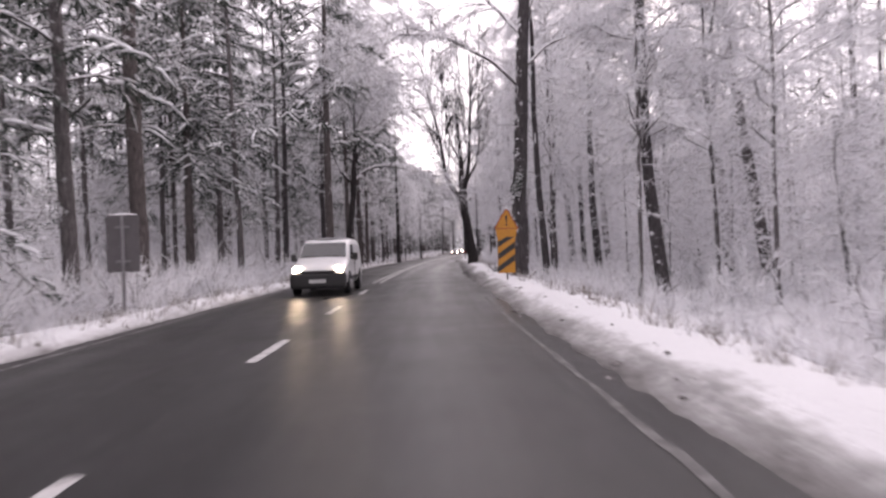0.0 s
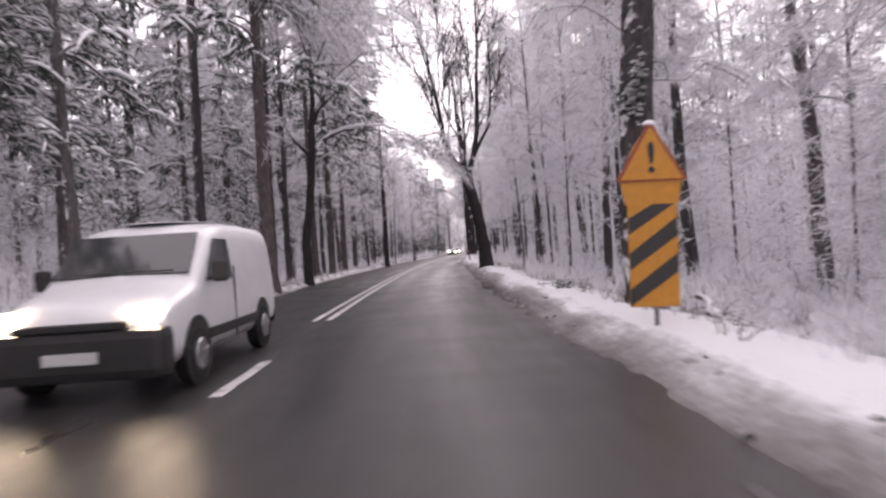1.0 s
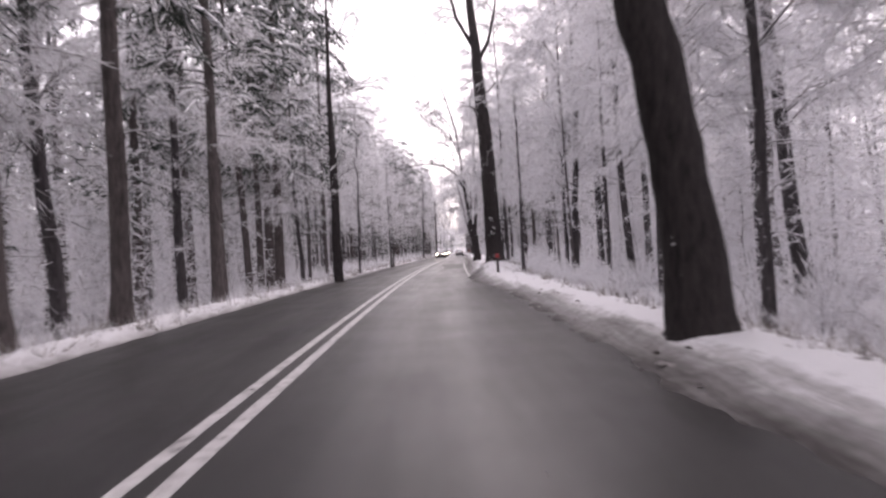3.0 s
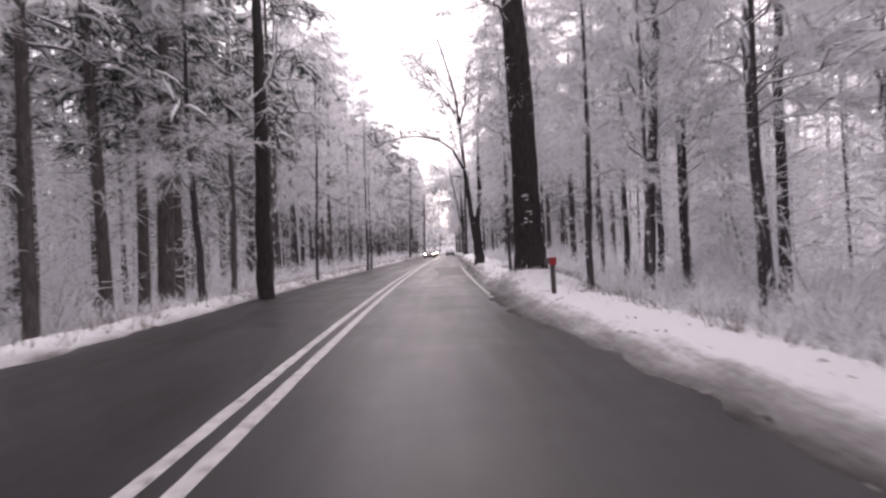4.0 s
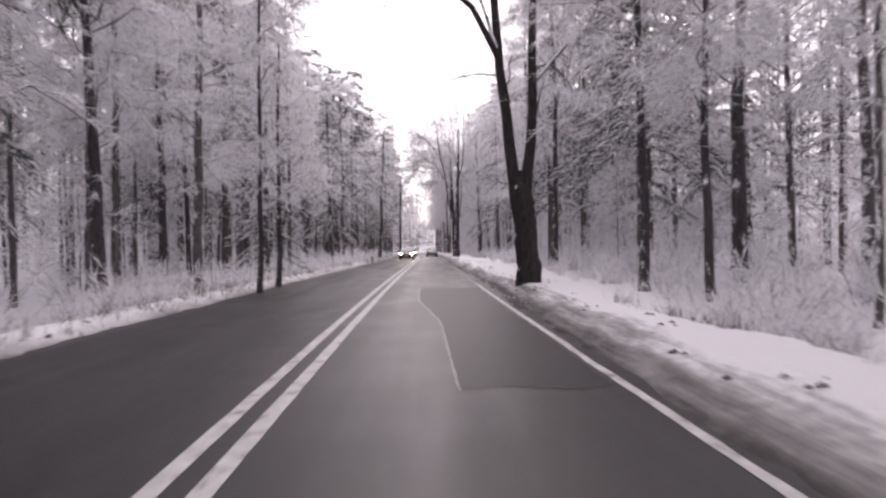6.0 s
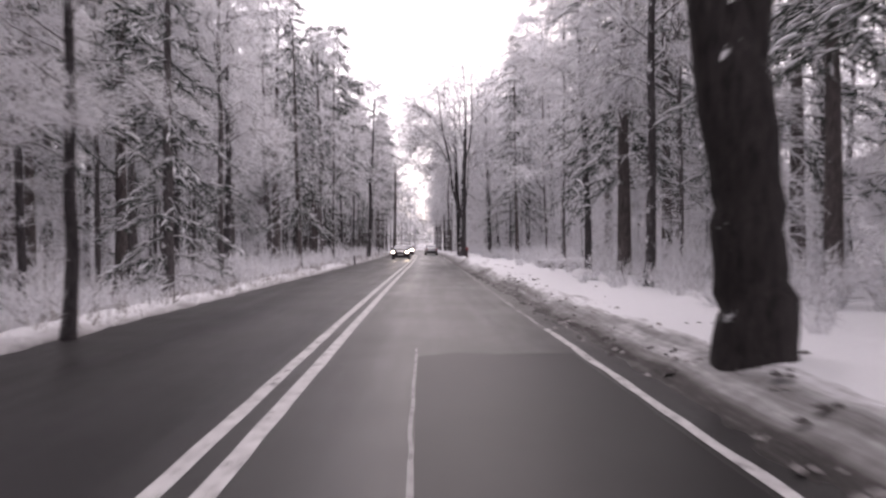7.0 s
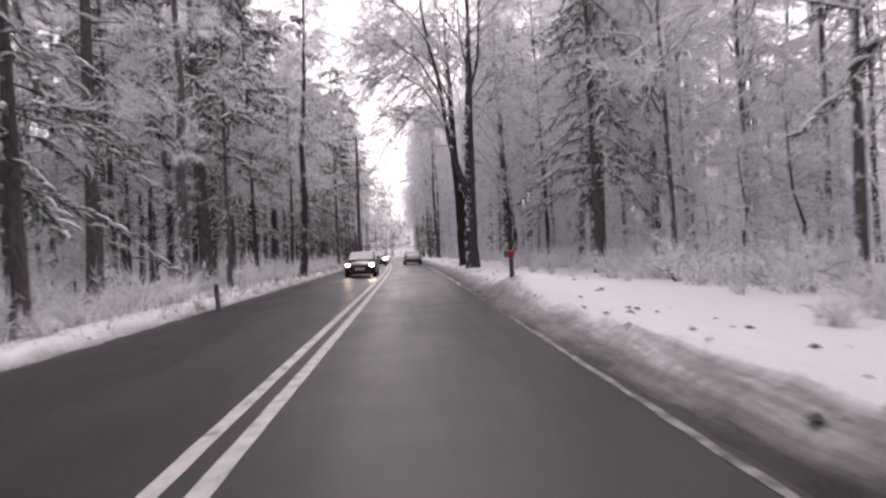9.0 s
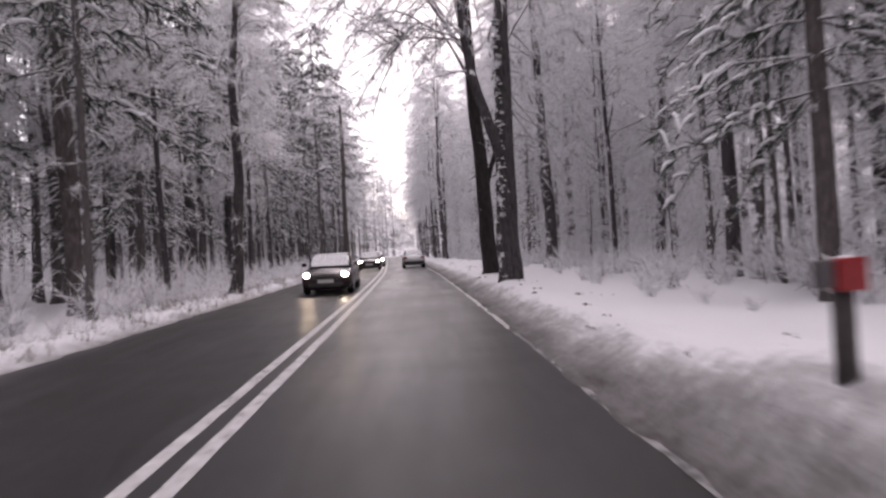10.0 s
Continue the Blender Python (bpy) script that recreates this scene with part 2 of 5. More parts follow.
# ---------------------------------------------------------------- mesh helpers
class Geo:
    """Triangles gathered as arrays, each with a material slot."""

    def __init__(self):
        self.v, self.f, self.m, self.n = [], [], [], 0

    def add(self, v, f, slot=0):
        v, f = np.asarray(v, float), np.asarray(f, int)
        self.v.append(v)
        self.f.append(f + self.n)
        self.m.append(np.full(len(f), slot))
        self.n += len(v)

    def tube(self, path, radii, sides=6, slot=0):
        path, radii = np.asarray(path, float), np.asarray(radii, float)
        t = np.gradient(path, axis=0)
        t /= np.linalg.norm(t, axis=1)[:, None] + 1e-9
        ref = np.array([0.31, 0.17, 0.93]) if abs(t[0][2]) < 0.8 else np.array([0.93, 0.31, 0.05])
        a = np.cross(t, ref)
        a /= np.linalg.norm(a, axis=1)[:, None]
        b = np.cross(t, a)
        ang = np.arange(sides) * 2 * np.pi / sides
        ring = path[:, None] + radii[:, None, None] * (np.cos(ang)[None, :, None] * a[:, None] + np.sin(ang)[None, :, None] * b[:, None])
        k = len(path)
        i, j = np.meshgrid(np.arange(k - 1), np.arange(sides), indexing="ij")
        p, q = i * sides + j, i * sides + (j + 1) % sides
        f = np.concatenate([np.stack([p, q, q + sides], -1).reshape(-1, 3), np.stack([p, q + sides, p + sides], -1).reshape(-1, 3)])
        self.add(ring.reshape(-1, 3), f, slot)

    def blades(self, base, way, length, width, rng, slot=0):
        """Thin pointed strips, one triangle each."""
        base, way = np.asarray(base, float), np.asarray(way, float)
        way = way / (np.linalg.norm(way, axis=1)[:, None] + 1e-9)
        side = np.cross(way, rng.normal(size=way.shape))
        side /= np.linalg.norm(side, axis=1)[:, None] + 1e-9
        length, width = np.broadcast_to(length, len(base))[:, None], np.broadcast_to(width, len(base))[:, None]
        v = np.stack([base - side * width / 2, base + side * width / 2, base + way * length], 1).reshape(-1, 3)
        self.add(v, np.arange(len(v)).reshape(-1, 3), slot)

    def pads(self, base, size, rng, slot=0):
        """Small lumps of lying snow: low six-sided domes."""
        k = len(base)
        ang = np.arange(6) * np.pi / 3
        r = size[:, None] * rng.uniform(0.6, 1.1, (k, 6))
        rim = np.stack([base[:, None, 0] + r * np.cos(ang), base[:, None, 1] + r * np.sin(ang), base[:, None, 2] - 0.25 * r], -1)
        top = base + np.stack([rng.normal(0, 0.1, k) * size, rng.normal(0, 0.1, k) * size, 0.35 * size], -1)
        v = np.concatenate([rim, top[:, None]], 1).reshape(-1, 3)
        f = np.array([[j, (j + 1) % 6, 6] for j in range(6)])
        self.add(v, (f[None] + 7 * np.arange(k)[:, None, None]).reshape(-1, 3), slot)

    def mesh(self, name, mats, flat=False):
        v, f, s = np.concatenate(self.v), np.concatenate(self.f), np.concatenate(self.m)
        me = bpy.data.meshes.new(name)
        me.vertices.add(len(v))
        me.vertices.foreach_set("co", v.ravel())
        me.loops.add(len(f) * 3)
        me.loops.foreach_set("vertex_index", f.ravel().astype(np.int32))
        me.polygons.add(len(f))
        me.polygons.foreach_set("loop_start", np.arange(0, len(f) * 3, 3, dtype=np.int32))
        me.polygons.foreach_set("loop_total", np.full(len(f), 3, dtype=np.int32))
        me.polygons.foreach_set("material_index", s.astype(np.int32))
        if not flat:
            me.polygons.foreach_set("use_smooth", np.ones(len(f), dtype=bool))
        me.update()
        for m in mats:
            me.materials.append(m)
        return me


def part(name, data, mat, parent, label=""):
    """Links a bmesh or mesh as one mesh object under a thing or a part."""
    if isinstance(data, bmesh.types.BMesh):
        me = bpy.data.meshes.new(name)
        data.to_mesh(me)
        data.free()
    else:
        me = data
    if mat is not None and not me.materials:
        me.materials.append(mat)
    ob = new(name, me)
    ob.parent = parent
    if label:
        ob["label"] = label
    return ob


def thing(name, at, label, category, group="", kind=""):
    ob = new(name)
    ob.empty_display_size = 0.2
    ob.matrix_world = at
    return tagged(ob, label, category, group, kind)


def box_bm(size, at=(0, 0, 0), bevel=0.01, bm=None):
    own = bm is None
    bm = bm or bmesh.new()
    geom = bmesh.ops.create_cube(bm, size=1.0, matrix=Matrix.Translation(at) @ Matrix.Diagonal((*size, 1)))
    if bevel:
        es = list({e for v in geom["verts"] for e in v.link_edges})
        bmesh.ops.bevel(bm, geom=es, offset=bevel, segments=2, affect="EDGES", profile=0.6)
    return bm


def strip_mesh(name, left, right, y0, y1, step, z, mat, rag=0.0):
    """A band of the road between two offsets from the centre stripe, with its own metres as UV.
    Where right is a function of y, the band keeps to it, from left up to it."""
    ys = np.arange(y0, y1 + step * 0.5, step)
    follow, left, right = (right, left, 0.0) if callable(right) else (None, left, right)
    offs = np.linspace(left, right, max(2, int(abs(right - left) / 0.6) + 1)) if right - left > 1 else np.array([left, right])
    v = [(centre(y) + (follow(y) if follow else 0.0) + o + rag * noise.noise((o * 9.0, y * 2.3, 0.5)), y, z) for y in ys for o in offs]
    k = len(offs)
    f = [(i * k + j, i * k + j + 1, (i + 1) * k + j + 1, (i + 1) * k + j) for i in range(len(ys) - 1) for j in range(k - 1)]
    me = bpy.data.meshes.new(name)
    me.from_pydata(v, [], f)
    uv = me.uv_layers.new(name="UVMap")
    for loop in me.loops:
        p = divmod(loop.vertex_index, k)
        uv.data[loop.index].uv = (offs[p[1]], ys[p[0]])
    me.materials.append(mat)
    return me


# ---------------------------------------------------------------- ground and road
def build_ground():
    offs = [-2400, -500, -180, -100, -70, -50, -40, -32, -26, -22, -19, -16, -14, -12, -10.5, -9.2, -8.2, -7.4, -6.7, -6.1, -5.6, -5.2, -4.9, -4.65]
    offs += list(np.arange(-4.5, -3.05, 0.1)) + [-2.6, 0.0, 2.4]
    offs += list(np.arange(2.6, 4.61, 0.1)) + [4.8, 5.0, 5.25, 5.5, 5.8, 6.1, 6.5, 7, 7.6, 8.3, 9.2, 10.5, 12, 14, 16, 19, 22, 26, 32, 40, 50, 70, 100, 180, 500, 2400]
    ys = [-2000, -400, -120, -60, -40, -30, -24, -18, -12, -8] + list(np.arange(-5, 150, 0.3)) + list(np.arange(150, 205, 0.7))
    ys += [206, 208, 211, 215, 220, 226, 233, 242, 255, 275, 310, 370, 480, 800, 2500]
    k = len(offs)
    v = [(centre(y) + o, y, ground_z(o, y) if abs(o) < 150 and -100 < y < 400 else wood_floor(o, y)) for y in ys for o in offs]
    f = [(i * k + j, i * k + j + 1, (i + 1) * k + j + 1, (i + 1) * k + j) for i in range(len(ys) - 1) for j in range(k - 1)]
    me = bpy.data.meshes.new("ground")
    me.from_pydata(v, [], f)
    uv = me.uv_layers.new(name="UVMap")
    vi = np.zeros(len(me.loops), dtype=np.int32)
    me.loops.foreach_get("vertex_index", vi)
    data = np.stack([np.array(offs, float)[vi % k], np.array(ys, float)[vi // k]], -1)
    uv.data.foreach_set("uv", data.ravel())
    me.polygons.foreach_set("use_smooth", np.ones(len(me.polygons), dtype=bool))
    me.materials.append(SNOW)
    return tagged(new("ground", me), "trodden and fresh snow over the forest floor and verges", "snow", kind="structure")


ground = build_ground()
road = tagged(new("road", strip_mesh("road", -4.0, 4.1, -60, 420, 2.0, 0.0, ASPHALT)), "wet dark asphalt two-lane road through the wood", "road", kind="structure")
part("solid_line", strip_mesh("solid_line", -0.06, 0.08, 27.0, 300, 0.25, 0.005, PAINT, 0.009), None, road, "worn white painted line")
part("solid_line", strip_mesh("solid_line", -0.34, -0.21, 27.0, 300, 0.25, 0.005, PAINT, 0.009), None, road, "worn white painted line")
part("edge_line", strip_mesh("edge_line", 3.04, 3.14, 71.5, 104, 0.2, 0.005, PAINT, 0.022), None, road, "worn white painted line")
part("edge_line", strip_mesh("edge_line", 3.02, 3.10, 104, 142.0, 0.2, 0.005, FADED, 0.03), None, road, "faded white line half under slush")
part("edge_line", strip_mesh("edge_line", 3.0, 3.1, 142.0, 300, 0.2, 0.005, PAINT, 0.03), None, road, "worn white painted line")
part("edge_line", strip_mesh("edge_line", -3.19, -3.11, -40, 36, 0.5, 0.005, FADED, 0.02), None, road, "faded white line half under snow")
part("edge_line", strip_mesh("edge_line", 3.66, 3.74, -30, 17, 0.3, 0.005, GHOST, 0.04), None, road, "rubbed-off white line half under slush")
for y in (-16, -10, -4, 2, 8, 14, 20.2):
    part("dash", strip_mesh("dash", -0.07, 0.07, y, y + 2.0, 0.25, 0.005, PAINT, 0.02), None, road)


# ---------------------------------------------------------------- trees
def limb_path(start, az, rise, length, sag, rng, k=6, wob=0.08):
    s = np.linspace(0, 1, k)
    out = np.stack([np.cos(az) * np.cos(rise) * s, np.sin(az) * np.cos(rise) * s, np.sin(rise) * s - sag * s**2], -1) * length
    out[1:] += rng.normal(0, wob * length / k, (k - 1, 3))
    return np.asarray(start) + out


def trunk_geo(height, r, rng, sides=9, flare=1.35, bend=0.25, k=10, top=0.25):
    z = np.concatenate([[-0.5, 0.0, 0.25], np.linspace(0.7, height, k)])
    wob = np.cumsum(rng.normal(0, bend / k, (len(z), 2)), 0)
    wob -= wob[2]
    wob[:2] = 0
    path = np.stack([wob[:, 0], wob[:, 1], z], -1)
    rad = r * (1 - (1 - top) * np.clip(z / height, 0, 1) ** 0.9)
    rad[0], rad[1], rad[2] = r * flare * 1.05, r * flare, r * (1 + (flare - 1) * 0.45)
    g = Geo()
    g.tube(path, rad, sides, 0)
    return g, path, rad


def axis_at(path, z):
    return np.array([np.interp(z, path[:, 2], path[:, 0]), np.interp(z, path[:, 2], path[:, 1]), z])


def beech_crown(path, height, base, rng, limbs=24, subs=6, twigs=14, reach=4.2, width=0.03):
    """Limbs that arch outwards under hoarfrost, each with branchlets and fine white twigs."""
    g = Geo()
    for i in range(limbs):
        z = base + (height - base) * ((i + rng.uniform(0, 1)) / limbs) ** 1.1
        az = rng.uniform(0, 2 * np.pi)
        q = (z - base) / (height - base)
        length = reach * (1.05 - 0.65 * q) * rng.uniform(0.6, 1.15)
        p = limb_path(axis_at(path, z), az, radians(rng.uniform(35, 72)), length, rng.uniform(0.3, 0.85), rng, 6, 0.2)
        r0 = 0.014 + 0.008 * length
        g.tube(p, np.linspace(r0, 0.012, 6), 4, 0)
        for _ in range(subs):
            s = rng.uniform(0.25, 1.0)
            at = p[min(int(s * 5), 4)] + (s * 5 - min(int(s * 5), 4)) * (p[min(int(s * 5), 4) + 1] - p[min(int(s * 5), 4)])
            sp = limb_path(at, az + rng.normal(0, 0.9), radians(rng.uniform(-15, 50)), rng.uniform(0.7, 1.7), rng.uniform(0.2, 0.7), rng, 4)
            g.tube(sp, np.linspace(0.016, 0.006, 4), 3, 0)
            u = rng.uniform(0.1, 1, twigs)
            b = np.stack([np.interp(u, np.linspace(0, 1, 4), sp[:, c]) for c in range(3)], -1)
            w = (sp[-1] - sp[0]) / np.linalg.norm(sp[-1] - sp[0]) + rng.normal(0, 0.6, (twigs, 3)) + np.array([0, 0, -0.25])
            g.blades(b, w, rng.uniform(0.3, 0.75, twigs), rng.uniform(0.6, 1.5, twigs) * width, rng, 1)
    return g


def bough(g, at, az, length, rng, big=1.0, needles=16):
    """A drooping bough: a strip of lying snow along its back, dark needles hanging below."""
    p = limb_path(at, az, radians(rng.uniform(-10, 18)), length, rng.uniform(0.35, 0.8), rng, 5, 0.1)
    wide = rng.uniform(0.025, 0.07) * big
    g.tube(p + np.array([0, 0, 0.35 * wide]), wide * np.array([0.35, 0.9, 1.0, 0.8, 0.15]), 4, 2)
    u = rng.uniform(0.05, 1, needles)
    b = np.stack([np.interp(u, np.linspace(0, 1, 5), p[:, c]) for c in range(3)], -1) - np.array([0, 0, 0.4 * wide])
    w = rng.normal(0, 0.75, (needles, 3)) + np.array([np.cos(az) * 0.7, np.sin(az) * 0.7, -0.75])
    g.blades(b, w, rng.uniform(0.2, 0.42, needles) * big, rng.uniform(0.035, 0.065, needles) * big, rng, 1)


def pine_crown(path, height, base, rng, limbs=26, boughs=7, reach=3.0, needles=14, big=1.0):
    """Limbs with bowed boughs, dark beneath and white above."""
    g = Geo()
    for i in range(limbs):
        q = (i + rng.uniform(0, 1)) / limbs
        z = base + (height - base) * q
        az = rng.uniform(0, 2 * np.pi)
        length = reach * (1.1 - 0.75 * q) * rng.uniform(0.5, 1.1)
        p = limb_path(axis_at(path, z), az, radians(rng.uniform(-5, 35)), length, rng.uniform(0.1, 0.5), rng)
        g.tube(p, np.linspace(0.02 + 0.012 * length, 0.012, 6), 4, 0)
        for s0 in np.append(rng.uniform(0.3, 1, boughs - 1), 0.97):
            at = np.array([np.interp(s0, np.linspace(0, 1, 6), p[:, k]) for k in range(3)]) + rng.normal(0, 0.06, 3)
            bough(g, at, az + rng.normal(0, 0.8), rng.uniform(0.45, 1.0) * big, rng, big, needles)
    return g


def low_branches(g, path, rng, count, z0, z1, reach, width=0.022, slot_limb=0, slot_twig=1):
    """Thin dead branches low on a trunk, lined with snow."""
    for _ in range(count):
        z = rng.uniform(z0, z1)
        az = rng.uniform(0, 2 * np.pi)
        p = limb_path(axis_at(path, z), az, radians(rng.uniform(-5, 30)), reach * rng.uniform(0.4, 1.1), rng.uniform(0.1, 0.45), rng)
        g.tube(p, np.linspace(0.022, 0.006, 6), 4, slot_limb)
        k = 22
        u = rng.uniform(0.15, 1, k)
        b = np.stack([np.interp(u, np.linspace(0, 1, 6), p[:, c]) for c in range(3)], -1)
        w = (p[-1] - p[0]) / np.linalg.norm(p[-1] - p[0]) + rng.normal(0, 0.7, (k, 3)) + np.array([0, 0, -0.15])
        g.blades(b, w, rng.uniform(0.2, 0.6, k), rng.uniform(0.6, 1.4, k) * width, rng, slot_twig)


def spruce_crown(path, height, rng, base=1.2, reach=2.9, whorls=26):
    """Drooping boughs down to the ground, dark beneath and loaded with snow."""
    g = Geo()
    for i in range(whorls):
        q = i / whorls
        z = base + (height - base) * q
        for _ in range(5):
            az = rng.uniform(0, 2 * np.pi)
            length = reach * (1.0 - 0.85 * q) * rng.uniform(0.6, 1.1)
            p = limb_path(axis_at(path, z), az, radians(rng.uniform(-15, 10)), length, rng.uniform(0.35, 0.7), rng, 5)
            g.tube(p, np.linspace(0.03, 0.01, 5), 3, 0)
            k = max(10, int(22 * length))
            u = rng.uniform(0.15, 1, k)
            b = np.stack([np.interp(u, np.linspace(0, 1, 5), p[:, c]) for c in range(3)], -1)
            w = rng.normal(0, 0.8, (k, 3)) + np.array([np.cos(az), np.sin(az), -0.9])
            g.blades(b, w, rng.uniform(0.18, 0.42, k), rng.uniform(0.025, 0.05, k), rng, 1)
            for s0 in np.linspace(0.3, 0.95, max(3, int(2.6 * length))):
                at = np.array([np.interp(s0, np.linspace(0, 1, 5), p[:, c]) for c in range(3)])
                bough(g, at, az + rng.normal(0, 0.55), rng.uniform(0.3, 0.65), rng, 0.72, 11)
    return g


TRUNKS, CROWNS = {}, {}


def stock():
    """A few shapes of each kind, scaled and turned for every tree."""
    for i in range(6):
        rng = np.random.default_rng(100 + i)
        g, path, rad = trunk_geo(20, 0.24, rng, 9)
        TRUNKS["pine", i] = (g.mesh("pine_trunk", [BARK_PINE]), path)
        c = pine_crown(path, 21, 6.6, rng, 42, 6, 3.3, 22, 1.2)
        low_branches(c, path, rng, 13, 3.6, 9.0, 2.2, 0.026, 0, 3)
        CROWNS["pine", i] = c.mesh("pine_crown", [LIMB, NEEDLE, PAD, FROST])
        rng = np.random.default_rng(200 + i)
        g, path, rad = trunk_geo(17, 0.2, rng, 8, 1.3, 0.6)
        TRUNKS["beech", i] = (g.mesh("beech_trunk", [BARK_BEECH]), path)
        c = beech_crown(path, 18.5, 5.0, rng, 32, 8, 36, 4.2, 0.027)
        low_branches(c, path, rng, 8, 1.6, 5.5, 1.3, 0.022, 0, 1)
        CROWNS["beech", i] = c.mesh("beech_crown", [LIMB, FROST])
        if i < 3:
            rng = np.random.default_rng(300 + i)
            g, path, rad = trunk_geo(18, 0.24, rng, 8, 1.25, 0.1, 10, 0.08)
            TRUNKS["spruce", i] = (g.mesh("spruce_trunk", [BARK_PINE]), path)
            CROWNS["spruce", i] = spruce_crown(path, 19, rng, (1.2, 5.6, 3.6)[i], (2.9, 3.5, 3.2)[i]).mesh("spruce_crown", [LIMB, NEEDLE, PAD])
        # sparser crowns for trees deep in the stand
        rng = np.random.default_rng(500 + i)
        path = TRUNKS["beech", i][1]
        c = beech_crown(path, 18.5, 5.0, rng, 26, 6, 15, 4.2, 0.055)
        CROWNS["deep", "beech", i] = c.mesh("beech_crown", [LIMB, FROST])
        path = TRUNKS["pine", i][1]
        c = pine_crown(path, 21, 6.6, rng, 30, 5, 3.3, 7, 1.5)
        low_branches(c, path, rng, 6, 3.6, 9.0, 2.2, 0.03, 0, 3)
        CROWNS["deep", "pine", i] = c.mesh("pine_crown", [LIMB, NEEDLE, PAD, FROST])
        # young growth below the tall trees
        rng = np.random.default_rng(400 + i)
        g, path, rad = trunk_geo(6.0, 0.06, rng, 6, 1.2, 0.5, 6, 0.2)
        TRUNKS["sapling", i] = (g.mesh("sapling_trunk", [BARK_BEECH]), path)
        CROWNS["sapling", i] = beech_crown(path, 6.4, 0.5, rng, 26, 5, 26, 2.0, 0.025).mesh("sapling_crown", [LIMB, FROST])


stock()
# trunk copies for trees deeper in, with the haze put into their bark colour
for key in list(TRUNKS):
    haze_rimed = TRUNKS[key][0].copy()
    haze_rimed.materials[0] = BARK_HAZE_RIME
    TRUNKS["far", *key] = haze_rimed
LABELS = {
    "pine": ("tall pine with bare dark trunk and snow-laden needle crown", "pine tree"),
    "beech": ("slender leafless tree with dark trunk and hoarfrosted twigs", "bare tree"),
    "slim": ("thin dark pole of a young leafless tree with frosted twigs", "bare tree"),
    "sapling": ("young bushy tree white with hoarfrost under tall trunks", "young tree"),
    "spruce": ("dark spruce with drooping boughs loaded with snow", "spruce tree"),
}
STANDING = []


def tree(kind, x, y, r=0.2, lean=0.0, size=1.0, turn=None, variant=None, group="trees of the wood", haze_rimed=False):
    base = "slim" if kind == "beech" and r < 0.14 else kind
    nvar = 3 if kind == "spruce" else 6
    i = random.randrange(nvar) if variant is None else variant
    turn = random.uniform(0, 360) if turn is None else turn
    own = {"pine": 0.24, "beech": 0.2, "spruce": 0.24, "sapling": 0.06}[kind]
    lean_m = Matrix.Shear("XY", 4, (lean, random.uniform(-0.02, 0.02)))
    at = Matrix.Translation((x, y, ground_at(x, y) - 0.05))
    t = thing(base + "_tree", at, *LABELS[base], group)
    k = r / own
    tr = part("trunk", TRUNKS["far", kind, i] if haze_rimed else TRUNKS[kind, i][0], None, t)
    tr.matrix_basis = lean_m @ Matrix.Rotation(radians(turn), 4, "Z") @ Matrix.Diagonal((k, k, size, 1))
    deep = kind in ("beech", "pine") and (abs(x - centre(y)) > 14.0 or y > 215.0)
    cr = part("crown", CROWNS["deep", kind, i] if deep else CROWNS[kind, i], None, t)
    cr.matrix_basis = lean_m @ Matrix.Rotation(radians(turn), 4, "Z") @ Matrix.Diagonal((size, size, size, 1))
    STANDING.append((x, y))
    return t


def pine(x, y, r, lean):
    tree("pine", x, y, r, lean, random.uniform(0.95, 1.15))


def beech(x, y, r, lean):
    tree("beech", x, y, r, lean, random.uniform(0.85, 1.1) if r > 0.12 else random.uniform(0.5, 0.65), haze_rimed=x - centre(y) > 13.5)


def spruce(x, y, r, lean):
    tree("spruce", x, y, r, lean, random.uniform(0.95, 1.1))


